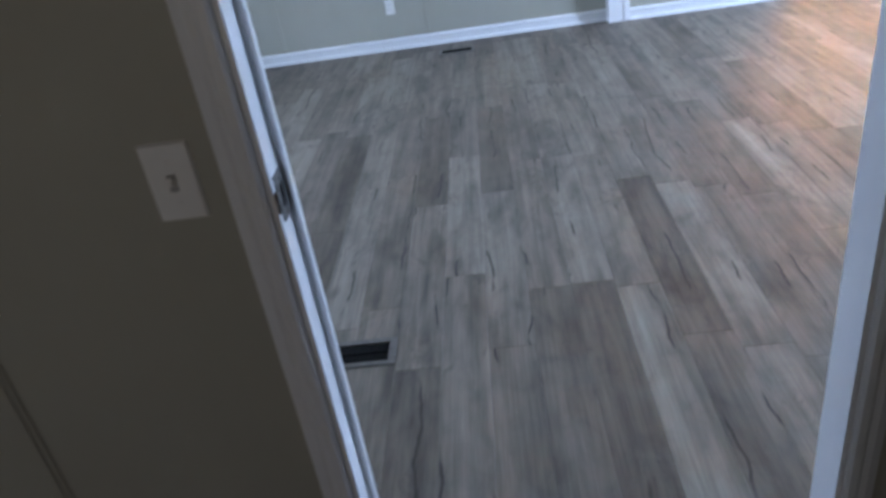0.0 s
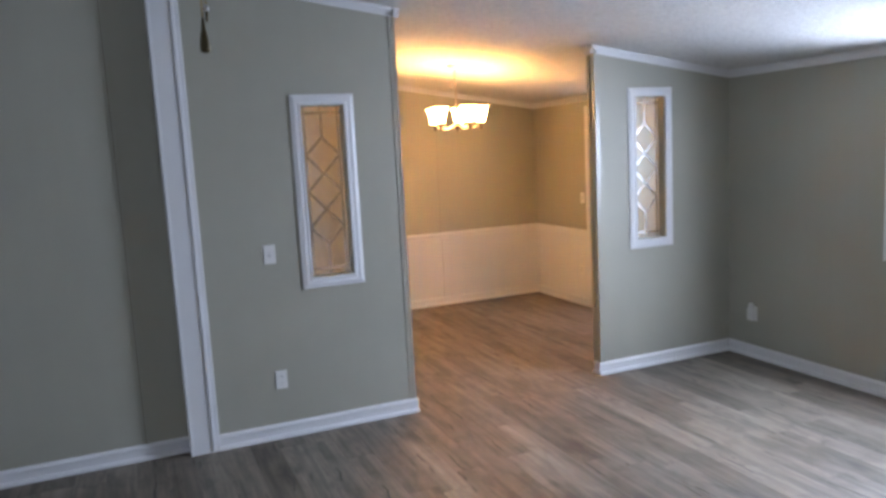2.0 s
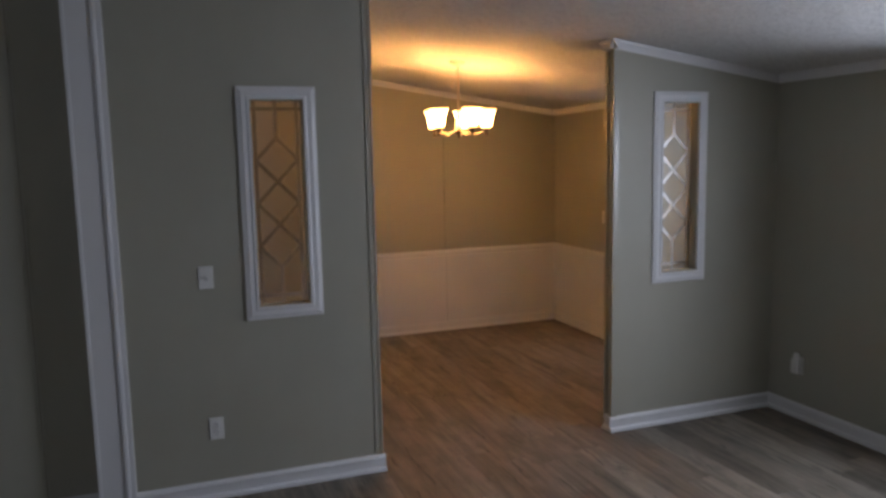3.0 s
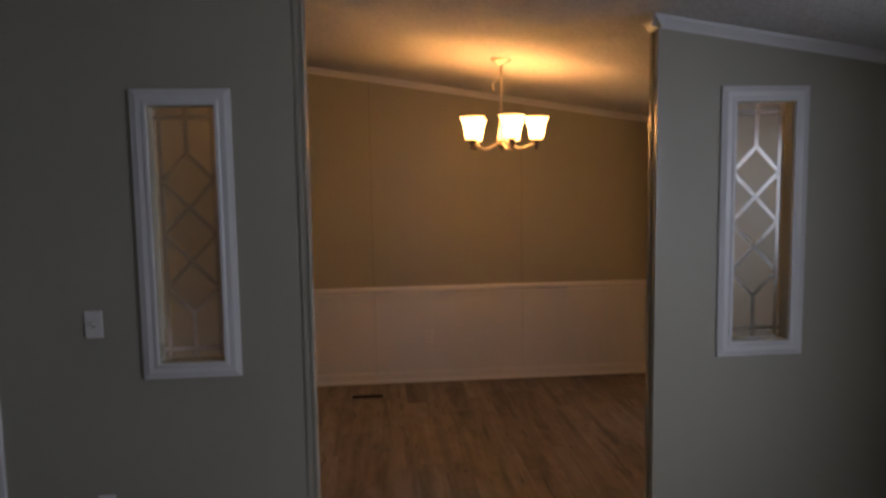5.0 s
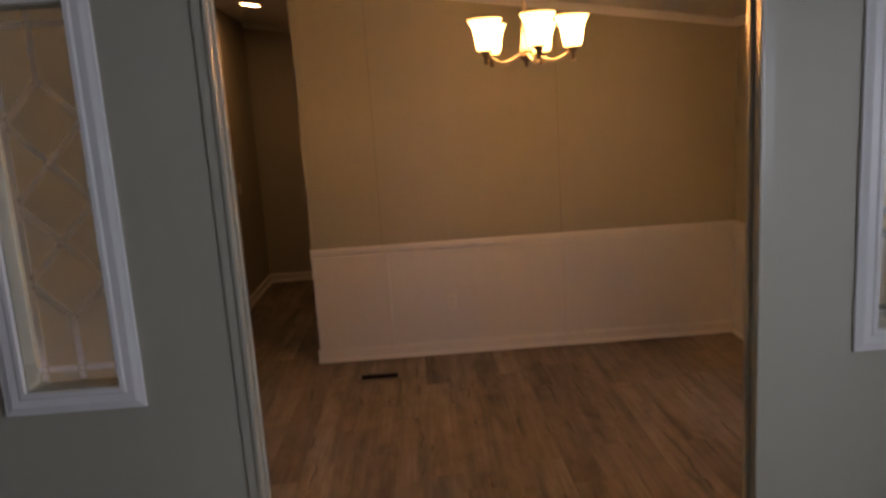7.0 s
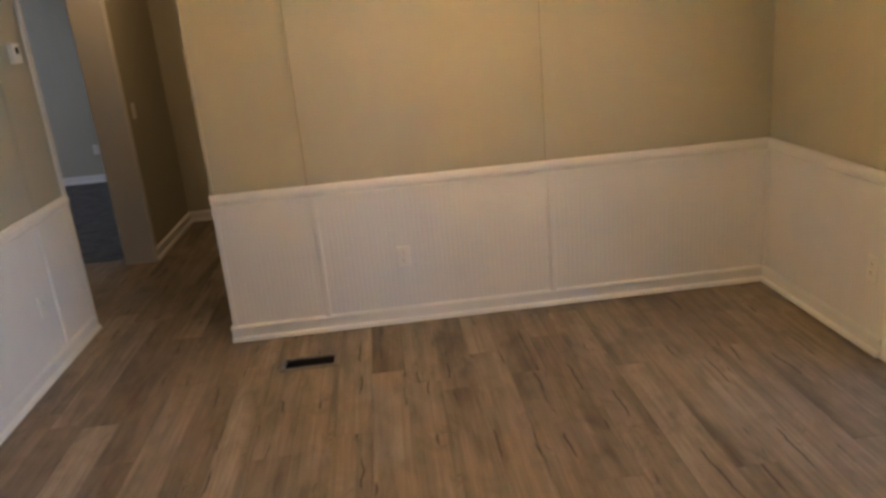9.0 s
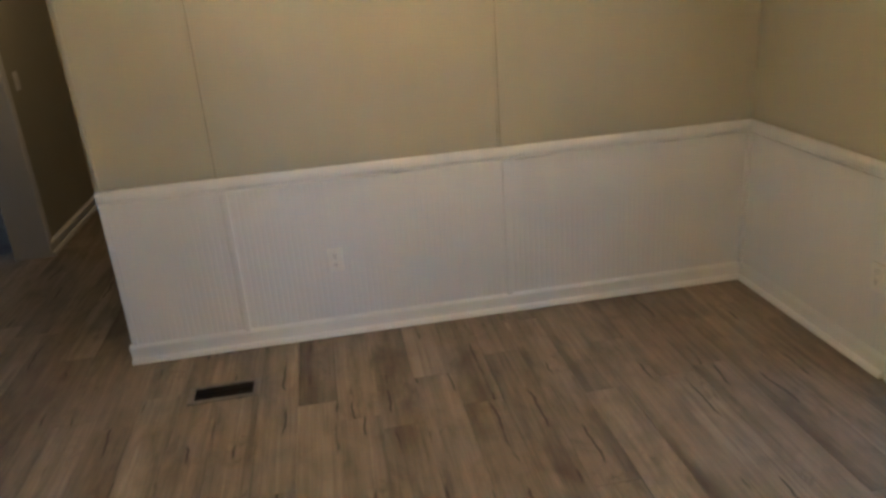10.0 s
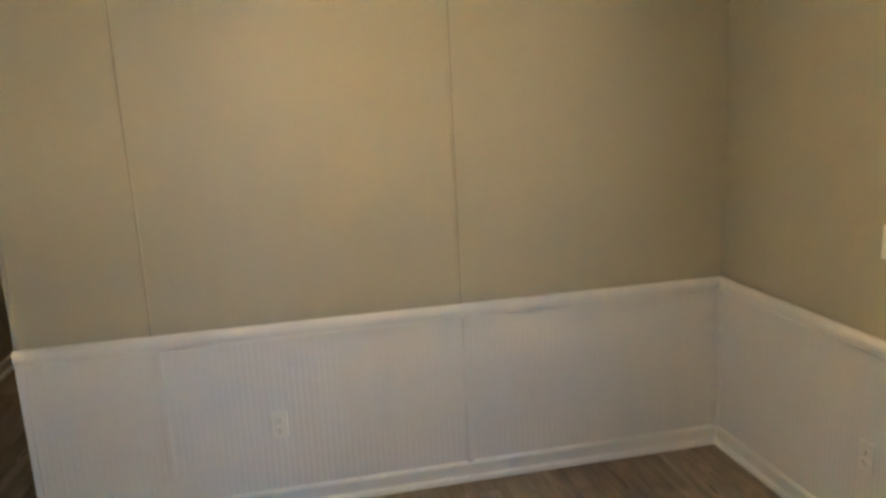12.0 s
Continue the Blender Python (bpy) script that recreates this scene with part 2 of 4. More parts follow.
# ---- building helpers ----


def box(bm, x0, x1, y0, y1, z0, z1):
    vs = [bm.verts.new(c) for c in ((x0, y0, z0), (x1, y0, z0), (x1, y1, z0), (x0, y1, z0), (x0, y0, z1), (x1, y0, z1), (x1, y1, z1), (x0, y1, z1))]
    for f in ((3, 2, 1, 0), (4, 5, 6, 7), (0, 1, 5, 4), (1, 2, 6, 5), (2, 3, 7, 6), (3, 0, 4, 7)):
        bm.faces.new([vs[i] for i in f])
    return vs


def soften(bm, width, segments=2):
    bmesh.ops.bevel(bm, geom=bm.edges[:], offset=width, segments=segments, affect="EDGES", profile=0.7)


def make(name, bm, material, smooth=False):
    bmesh.ops.recalc_face_normals(bm, faces=bm.faces[:])
    me = bpy.data.meshes.new(name)
    bm.to_mesh(me)
    bm.free()
    me.materials.append(material)
    if smooth:
        me.polygons.foreach_set("use_smooth", [True] * len(me.polygons))
    return new(name, me)


def part(name, bm, material, parent, label="", smooth=False):
    ob = make(name, bm, material, smooth)
    ob.parent = parent
    return tagged(ob, label)


def solid(name, bm, material, label, category="", smooth=False):
    return tagged(make(name, bm, material, smooth), label, category, "", "structure")


def new_box(x0, x1, y0, y1, z0, z1, soft=0.0):
    bm = bmesh.new()
    box(bm, x0, x1, y0, y1, z0, z1)
    if soft:
        soften(bm, soft)
    return bm


def run(bm, p0, p1, out, pts):
    """A moulding: the profile (distance out from the wall, height) drawn from p0 to p1."""
    a, b, o = Vector(p0), Vector(p1), Vector(out)
    ends = [[bm.verts.new(p + o * d + Vector((0, 0, z))) for d, z in pts] for p in (a, b)]
    k = len(pts)
    for i in range(k):
        j = (i + 1) % k
        bm.faces.new((ends[0][i], ends[0][j], ends[1][j], ends[1][i]))
    bm.faces.new(ends[0][::-1])
    bm.faces.new(ends[1])


def lathe(bm, prof, centre=(0, 0, 0), steps=24, m=None):
    """A turned shape: (radius, height) pairs round a vertical axis."""
    rings = []
    for r, z in prof:
        ring = []
        for i in range(steps):
            a = 2 * math.pi * i / steps
            c = Vector((r * math.cos(a), r * math.sin(a), z))
            ring.append(bm.verts.new((m @ c if m else c) + Vector(centre)))
        rings.append(ring)
    for r0, r1 in zip(rings, rings[1:]):
        for i in range(steps):
            j = (i + 1) % steps
            bm.faces.new((r0[i], r0[j], r1[j], r1[i]))
    bm.faces.new(rings[0][::-1])
    bm.faces.new(rings[-1])


def tube(bm, pts, radius, steps=10):
    """A round bar along pts; radius is one number or one for each point."""
    pts = [Vector(p) for p in pts]
    rings = []
    for i, p in enumerate(pts):
        d = (pts[min(i + 1, len(pts) - 1)] - pts[max(i - 1, 0)]).normalized()
        s = d.orthogonal().normalized() if not rings else side - d * side.dot(d)
        side = s.normalized()
        up = d.cross(side)
        r = radius[i] if isinstance(radius, (list, tuple)) else radius
        rings.append([bm.verts.new(p + (side * math.cos(a) + up * math.sin(a)) * r) for a in (2 * math.pi * k / steps for k in range(steps))])
    for r0, r1 in zip(rings, rings[1:]):
        for k in range(steps):
            j = (k + 1) % steps
            bm.faces.new((r0[k], r0[j], r1[j], r1[k]))
    bm.faces.new(rings[0][::-1])
    bm.faces.new(rings[-1])


# ---- plan ----
XR = 5.04            # outer side wall, room face
XL = -3.40           # other outer side wall
RIDGE = 0.94
YD0, YD1 = 1.00, 1.070   # wall with the entry doorway
YP, YPB = 6.20, 6.275     # partition with the two glazed lights
YL = 6.28                # living room wall beyond the post
YB = 9.22                # dining back wall
XC = 2.068               # its free end
XM0, XM1 = 0.95, 1.16    # wall on the ridge line
XO0, XO1 = 2.295, 3.797  # sides of the dining opening
YH = 12.08               # hall end wall
YF0, YF1 = 11.05, 11.15  # bedroom wall
YE = 14.60               # bedroom back wall


def ceil_z(x, y=0.0):
    """Underside of the vaulted ceiling, which sags a little past the partition."""
    sag = 0.0112 * (min(max(y, 6.2), 12.0) - 6.2)
    return 2.215 + 0.148 * (XR - RIDGE) - 0.148 * abs(x - RIDGE) - sag


def wall_along_x(name, x0, x1, y0, y1, label, holes=(), material=GREIGE, top=0.03):
    """A wall between y0 and y1 that follows the slope of the ceiling; holes are x0, x1, z0, z1."""
    cuts = sorted({x0, x1, *(h[0] for h in holes), *(h[1] for h in holes), *([RIDGE] if x0 < RIDGE < x1 else [])})
    bm = bmesh.new()

    def block(a, b, lo, hi0, hi1):
        vs = box(bm, a, b, y0, y1, lo, lo + 1)
        for v, z in zip(vs[4:], (hi0, hi1, hi1, hi0)):
            v.co.z = z

    for a, b in zip(cuts, cuts[1:]):
        za, zb = ceil_z(a) + top, ceil_z(b) + top
        hole = [h for h in holes if h[0] <= a + 1e-6 and h[1] >= b - 1e-6]
        if not hole:
            block(a, b, 0, za, zb)
        else:
            if hole[0][2] > 0:
                box(bm, a, b, y0, y1, 0, hole[0][2])
            if hole[0][3] < 5:
                block(a, b, hole[0][3], za, zb)
    bmesh.ops.remove_doubles(bm, verts=bm.verts[:], dist=1e-5)
    return solid(name, bm, material, label, "wall")


def wall_along_y(name, x0, x1, y0, y1, label, holes=(), material=GREIGE, top=0.03):
    """A wall between x0 and x1; holes are y0, y1, z0, z1."""
    cuts = sorted({y0, y1, *(h[0] for h in holes), *(h[1] for h in holes)})
    bm = bmesh.new()
    z = max(ceil_z(x0), ceil_z(x1)) + top
    for a, b in zip(cuts, cuts[1:]):
        hole = [h for h in holes if h[0] <= a + 1e-6 and h[1] >= b - 1e-6]
        if not hole:
            box(bm, x0, x1, a, b, 0, z)
        else:
            if hole[0][2] > 0:
                box(bm, x0, x1, a, b, 0, hole[0][2])
            box(bm, x0, x1, a, b, hole[0][3], z)
    bmesh.ops.remove_doubles(bm, verts=bm.verts[:], dist=1e-5)
    return solid(name, bm, material, label, "wall")


# ---- structure ----
GLAZED = [(1.67, 1.945), (4.135, 4.41)]
GZ0, GZ1 = 0.98, 2.045
DOOR = (-0.465, 0.390, 0, 2.03)
WINR = (3.86, 4.82, 0.95, 2.02)
PATIO = (7.26, 8.12, 0.0, 2.03)
WINL = (2.80, 4.40, 0.90, 2.00)
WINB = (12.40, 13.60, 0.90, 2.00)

wall_along_x("wall_entry", XL, XR, YD0, YD1, "greige panel wall with the entry doorway", [DOOR])
wall_along_x("wall_partition_1", 1.00, XO0, YP, YPB, "greige partition wall with a narrow glazed light", [(GLAZED[0][0], GLAZED[0][1], GZ0, GZ1)])
wall_along_x("wall_partition_2", XO1, XR, YP, YPB, "greige partition wall beside the dining opening", [(GLAZED[1][0], GLAZED[1][1], GZ0, GZ1)])
wall_along_x("wall_living", XL, 0.98, YL, YL + 0.1, "greige panelled living room wall with seam battens")
wall_along_x("wall_dining_back", XC, XR, YB, YB + 0.1, "greige dining wall above white wainscot")
wall_along_y("wall_hall_side", XC, XC + 0.1, YB + 0.1, YH, "greige hall side wall")
wall_along_x("wall_hall_end", XM0, XC + 0.1, YH, YH + 0.1, "greige wall closing the hall")
wall_along_y("wall_ridge", XM0, XM1, YPB, YH, "greige wall with a tall white cased opening", [(9.66, 10.94, 0, 2.58)])
wall_along_y("wall_outer_east", XR, XR + 0.13, -1.5, YH + 0.12, "unseen greige wall added to keep sunlight out with window and glazed door", [WINR, PATIO])
wall_along_y("wall_outer_west", XL - 0.13, XL, -1.5, 14.8, "unseen greige wall added to keep sunlight out with windows", [WINL, WINB])
wall_along_x("wall_bedroom", XL, XM0, YF0, YF1, "greige wall with the bedroom doorway", [(0.15, 0.925, 0, 2.05)])
wall_along_x("wall_bedroom_back", XL, 1.20, YE, YE + 0.1, "grey panelled bedroom wall with seam battens")
wall_along_y("wall_bedroom_side", 1.05, 1.15, YH + 0.1, YE, "grey bedroom side wall")
wall_along_y("wall_passage_end", -1.30, -1.20, YL + 0.1, YF0, "greige wall closing the passage")
wall_along_y("wall_entry_room_west", -1.60, -1.50, -1.4, YD0, "greige entry room wall")
wall_along_y("wall_entry_room_east", 1.60, 1.70, -1.4, YD0, "greige entry room wall")
# opening here and in the south wall is added to admit the entry fill
wall_along_x("wall_entry_room_back", -1.60, 1.70, -1.5, -1.4, "greige entry room wall", [(-1.35, -0.65, 0.95, 1.95)])

# unseen end walls, added so no sunlight leaks into the open ends
wall_along_x("wall_sun_stop_south", XL - 0.13, XR + 0.13, -1.62, -1.5, "unseen greige wall added to keep sunlight out", [(-1.35, -0.65, 0.95, 1.95)])
wall_along_x("wall_sun_stop_north", 1.15, XR + 0.13, YH + 0.12, YH + 0.22, "unseen greige wall added to keep sunlight out")

# ceiling: two slopes that meet on the ridge
bm = bmesh.new()
for xa, xb in ((XL - 0.13, RIDGE), (RIDGE, XR + 0.13)):
    for ya, yb in ((-1.5, 6.2), (6.2, 12.0), (12.0, 14.8)):
        for v in box(bm, xa, xb, ya, yb, 0, 1):
            v.co.z = ceil_z(v.co.x, v.co.y) + (0.0 if v.co.z < 0.5 else 0.16)
bmesh.ops.remove_doubles(bm, verts=bm.verts[:], dist=1e-5)
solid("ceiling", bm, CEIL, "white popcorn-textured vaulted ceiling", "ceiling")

# floor base, carpet and ground
solid("floor", new_box(XL - 0.13, XR + 0.13, -1.5, 14.8, -0.20, -0.012), SUB, "grey-brown wood-look vinyl plank floor", "floor")
floor = bpy.data.objects["floor"]
solid("carpet", new_box(XL, 1.04, YF0 + 0.04, YE, -0.011, 0.004), CARPET, "dark grey cut-pile bedroom carpet", "carpet")
solid("ground", new_box(-400, 400, -400, 400, -0.75, -0.60), GRASS, "mown grass around the house", "ground")

# ---- mouldings ----
BASE = [(0, 0), (0.028, 0), (0.028, 0.008), (0.024, 0.018), (0.016, 0.022), (0.010, 0.024), (0.010, 0.064), (0.017, 0.067), (0.018, 0.074), (0.014, 0.084), (0.006, 0.092), (0, 0.094)]
CROWN = [(0, -0.050), (0.007, -0.050), (0.010, -0.041), (0.024, -0.021), (0.032, -0.015), (0.035, -0.005), (0.035, 0.012), (0, 0.012)]
RAIL = [(0, 0.746), (0.013, 0.746), (0.014, 0.755), (0.008, 0.758), (0.008, 0.763), (0.017, 0.767), (0.023, 0.778), (0.023, 0.797), (0.018, 0.807), (0.012, 0.815), (0, 0.817)]


def baseboard(p0, p1, out, label="white wooden baseboard with shoe moulding"):
    bm = bmesh.new()
    run(bm, (*p0, 0.0), (*p1, 0.0), (*out, 0), BASE)
    return solid("baseboard", bm, WHITE, label, "baseboard")


def crown(p0, p1, out):
    bm = bmesh.new()
    run(bm, (*p0, ceil_z(*p0)), (*p1, ceil_z(*p1)), (*out, 0), CROWN)
    return solid("trim", bm, WHITE, "white crown moulding under the ceiling", "crown moulding")


baseboard((1.02, YP), (XO0 + 0.026, YP), (0, -1))
baseboard((XO0, YP), (XO0, YPB), (1, 0))
baseboard((XO1 - 0.026, YP), (XR, YP), (0, -1))
baseboard((XO1, YP), (XO1, YPB), (-1, 0))
baseboard((XL, YL), (0.86, YL), (0, -1))
baseboard((XR, YD1), (XR, YP), (-1, 0))
baseboard((XC - 0.026, YB), (XR, YB), (0, -1))
baseboard((XC, YB), (XC, YH), (-1, 0))
baseboard((XR, 8.19), (XR, YB), (-1, 0))
baseboard((XR, YPB), (XR, PATIO[0] - 0.06), (-1, 0))
baseboard((XM1, YPB), (XM1, 9.66), (1, 0))
baseboard((XM1, 10.94), (XM1, YH), (1, 0))
baseboard((XM1, YH), (XC, YH), (0, -1))
baseboard((XO1, YPB), (XR, YPB), (0, 1))
baseboard((XM1, YPB), (XO0, YPB), (0, 1))
baseboard((XL, YE), (1.05, YE), (0, -1))
baseboard((XL, YD1), (-0.54, YD1), (0, 1))
baseboard((0.41, YD1), (XR, YD1), (0, 1))
baseboard((XL, YD1), (XL, YL), (1, 0))

crown((1.02, YP), (XO0 + 0.04, YP), (0, -1))
crown((XO0, YP - 0.04), (XO0, YPB + 0.04), (1, 0))
crown((XO1 - 0.04, YP), (XR, YP), (0, -1))
crown((XO1, YP - 0.04), (XO1, YPB + 0.04), (-1, 0))
crown((XR, YD1), (XR, YP), (-1, 0))
crown((XR, YPB), (XR, YB), (-1, 0))
crown((XC - 0.04, YB), (XR, YB), (0, -1))
crown((XC, YB), (XC, YH), (-1, 0))
crown((XM1, YH), (XC, YH), (0, -1))
crown((XL, YL), (0.86, YL), (0, -1))
crown((XO1, YPB), (XR, YPB), (0, 1))
crown((XM1, YPB), (XO0, YPB), (0, 1))

# corner strips at the dining opening
for x, sgn in ((XO0, 1), (XO1, -1)):
    top = ceil_z(x) - 0.055
    bm = bmesh.new()
    box(bm, min(x, x - sgn * 0.030), max(x, x - sgn * 0.030), YP - 0.005, YP + 0.001, 0.09, top)
    box(bm, min(x, x - sgn * 0.030), max(x, x - sgn * 0.030), YPB - 0.001, YPB + 0.005, 0.09, top)
    solid("trim", bm, SATIN, "greige satin corner moulding of the dining opening", "corner moulding")
    for ya, yb in ((YP - 0.009, YP + 0.018), (YPB - 0.018, YPB + 0.009)):
        bm = new_box(min(x - sgn * 0.002, x + sgn * 0.012), max(x - sgn * 0.002, x + sgn * 0.012), ya, yb, 0.093, top, 0.005)
        solid("trim", bm, SATIN, "greige satin rounded edge bead of the dining opening", "corner moulding")

# white post on the ridge line, with its edge mouldings
post = tagged(new("post"), "white boxed post between the wall panels", "post", "", "structure")
part("shaft", new_box(0.868, 1.005, YP - 0.028, YL + 0.02, 0, ceil_z(0.94) - 0.02, 0.003), WHITE, post)
part("edge_moulding", new_box(0.858, 0.876, YP - 0.036, YL + 0.01, 0, ceil_z(0.9) - 0.02, 0.005), WHITE, post)
part("edge_moulding", new_box(0.992, 1.030, YP - 0.020, YP + 0.004, 0, ceil_z(1.0) - 0.02, 0.006), WHITE, post)
part("edge_moulding", new_box(0.984, 1.000, YP - 0.036, YP - 0.02, 0, ceil_z(1.0) - 0.02, 0.004), WHITE, post)


def batten_y(x, y, out, z0, z1, wide=0.022, material=GREIGE, proud=0.005):
    bm = bmesh.new()
    for a, b in ((x - wide / 2, x - 0.002), (x + 0.002, x + wide / 2)):
        box(bm, a, b, min(y, y + out * proud), max(y, y + out * proud), z0, z1)
    soften(bm, 0.001, 1)
    ob = solid("trim", bm, material, "thin batten pair over a wall panel seam", "batten")
    # dark strip on the wall face stands in for the groove's shade
    part("joint", new_box(x - 0.0020, x + 0.0020, min(y, y + out * 0.001), max(y, y + out * 0.001), z0, z1), SEAM_SHADE, ob, "dark strip for the shade in a panel joint")
    return ob


def batten_x(x, y, out, z0, z1, wide=0.022, material=GREIGE, proud=0.005):
    bm = bmesh.new()
    for a, b in ((y - wide / 2, y - 0.002), (y + 0.002, y + wide / 2)):
        box(bm, min(x, x + out * proud), max(x, x + out * proud), a, b, z0, z1)
    soften(bm, 0.001, 1)
    ob = solid("trim", bm, material, "thin batten pair over a wall panel seam", "batten")
    # same strip as above, groove shade by colour
    part("joint", new_box(min(x, x + out * 0.001), max(x, x + out * 0.001), y - 0.0020, y + 0.0020, z0, z1), SEAM_SHADE, ob, "dark strip for the shade in a panel joint")
    return ob


for x in (-3.04, -1.82, -0.60, 0.62):
    batten_y(x, YL, -1, 0.092, ceil_z(x) - 0.06)
for x in (2.555, 3.81):
    batten_y(x, YB, -1, 0.812, ceil_z(x) - 0.06)
for x in (-2.86, -1.64, -0.42, 0.80):
    batten_y(x, YE, -1, 0.092, ceil_z(x))
batten_y(-0.975, YD0, -1, 0, 2.4)
batten_x(XM1, 9.27, 1, 0.812, ceil_z(XM1) - 0.02)
batten_x(XM1, 8.05, 1, 0.812, ceil_z(XM1) - 0.02)


# ---- wainscot ----
def beadboard(parent, p0, p1, out, pitch=0.026):
    """Beaded panel: shallow grooves at an even pitch from p0 to p1."""
    a, b, o = Vector((*p0, 0)), Vector((*p1, 0)), Vector((*out, 0))
    d = (b - a).normalized()
    length, s, pts = (b - a).length, 0.0, [(0, 0.006)]
    while s + pitch < length:
        s += pitch
        pts += [(s - 0.0030, 0.006), (s - 0.0012, 0.0050), (s + 0.0012, 0.0050), (s + 0.0030, 0.006)]
    pts.append((length, 0.006))
    bm = bmesh.new()
    lo = [bm.verts.new(a + d * q + o * w + Vector((0, 0, 0.05))) for q, w in pts]
    hi = [bm.verts.new(a + d * q + o * w + Vector((0, 0, 0.775))) for q, w in pts]
    for i in range(len(pts) - 1):
        bm.faces.new((lo[i], lo[i + 1], hi[i + 1], hi[i]))
    return part("panel", bm, BEAD, parent)


def wainscot(p0, p1, out, battens, label):
    thing = tagged(new("wainscot"), label, "wainscot", "", "structure")
    d = (Vector(p1) - Vector(p0)).normalized()
    stops = [0.0, *battens, (Vector(p1) - Vector(p0)).length]
    for s0, s1 in zip(stops, stops[1:]):
        beadboard(thing, Vector(p0) + d * s0, Vector(p0) + d * s1, out)
    for s in battens:
        c = Vector(p0) + d * s
        q0, q1 = c - d * 0.014, c + d * 0.014
        bm = bmesh.new()
        run(bm, (*q0, 0), (*q1, 0), (*out, 0), [(0.002, 0.085), (0.017, 0.085), (0.017, 0.758), (0.002, 0.758)])
        soften(bm, 0.004, 2)
        part("batten", bm, BEAD, thing)
    bm = bmesh.new()
    run(bm, (*p0, 0), (*p1, 0), (*out, 0), RAIL)
    part("chair_rail", bm, WHITE, thing)
    return thing


wainscot((XC - 0.012, YB), (XR, YB), (0, -1), [0.517, 1.77], "white beaded wainscot with chair rail, dining back wall")
wainscot((XR, YB), (XR, 8.18), (-1, 0), [], "white beaded wainscot with chair rail beside the outer door")
wainscot((XR, PATIO[0] - 0.06), (XR, YPB), (-1, 0), [], "white beaded wainscot with chair rail between partition and outer door")
wainscot((XM1, YPB), (XM1, 9.655), (1, 0), [1.75, 2.97], "white beaded wainscot with chair rail, dining side wall")
wainscot((XM1, YPB), (XO0 - 0.03, YPB), (0, 1), [], "white beaded wainscot with chair rail behind the partition")
wainscot((XO1 + 0.015, YPB), (XR, YPB), (0, 1), [], "white beaded wainscot with chair rail behind the partition")
# corner strips of the wainscot
solid("trim", new_box(XC - 0.012, XC + 0.014, YB - 0.012, YB + 0.02, 0.09, 0.756, 0.003), BEAD, "white corner strip of the wainscot", "corner strip")
solid("trim", new_box(XC - 0.006, XC + 0.012, YB - 0.006, YB + 0.012, 0.812, ceil_z(XC) - 0.06, 0.003), GREIGE, "greige corner bead of the dining wall", "corner bead")
solid("trim", new_box(XR - 0.026, XR, YB - 0.026, YB, 0.09, 0.756, 0.006), BEAD, "white corner strip of the wainscot", "corner strip")

# end strip of the ridge wall and the white lining of its tall opening
solid("trim", new_box(XM1 - 0.004, XM1 + 0.012, 9.628, 9.668, 0.0, 2.60, 0.004), WHITE, "white edge strip of the cased opening", "casing")
bm = bmesh.new()
box(bm, XM0 - 0.008, XM1 + 0.008, 10.925, 10.943, 0, 2.60)
box(bm, XM0 - 0.008, XM1 + 0.008, 9.657, 9.675, 0, 2.60)
box(bm, XM0 - 0.008, XM1 + 0.008, 9.657, 10.943, 2.565, 2.583)
solid("trim", bm, WHITE, "white board lining the tall cased opening", "jamb lining")
bm = bmesh.new()
box(bm, XM1, XM1 + 0.012, 10.930, 10.990, 0, 2.63)
box(bm, XM1, XM1 + 0.012, 9.60, 10.930, 2.575, 2.63)
soften(bm, 0.002, 1)
solid("trim", bm, WHITE, "white casing of the tall opening", "casing")

# bedroom doorway lining
bm = bmesh.new()
box(bm, 0.910, 0.928, YF0 - 0.004, YF1 + 0.004, 0, 2.045)
box(bm, 0.147, 0.165, YF0 - 0.004, YF1 + 0.004, 0, 2.045)
box(bm, 0.147, 0.928, YF0 - 0.004, YF1 + 0.004, 2.03, 2.052)
solid("door_1", bm, WHITE, "white lining of the open bedroom doorway", "doorway")
bm = bmesh.new()
box(bm, 0.085, 0.150, YF0 - 0.014, YF0 + 0.002, 0, 2.11)
box(bm, 0.085, 0.945, YF0 - 0.014, YF0 + 0.002, 2.05, 2.11)
soften(bm, 0.002, 1)
solid("trim", bm, WHITE, "white casing of the bedroom doorway", "casing")

# ---- entry doorway ----
entry = tagged(new("door_2"), "white painted jamb of the open entry doorway", "doorway", "", "structure")
bm = bmesh.new()
box(bm, DOOR[0] - 0.002, DOOR[0] + 0.016, YD0 - 0.006, YD1 + 0.006, 0, 2.02)
box(bm, DOOR[1] - 0.016, DOOR[1] + 0.002, YD0 - 0.006, YD1 + 0.006, 0, 2.02)
box(bm, DOOR[0], DOOR[1], YD0 - 0.006, YD1 + 0.006, 2.005, 2.032)
part("jamb", bm, WHITE, entry)
bm = bmesh.new()
box(bm, DOOR[0] + 0.014, DOOR[0] + 0.028, YD0 + 0.046, YD0 + 0.066, 0, 2.006)
soften(bm, 0.003, 1)
part("door_stop", bm, WHITE, entry)
CASE = [(0, 0), (0.012, 0), (0.016, 0.006), (0.016, 0.018), (0.011, 0.026), (0.013, 0.036), (0.008, 0.052), (0, 0.056)]


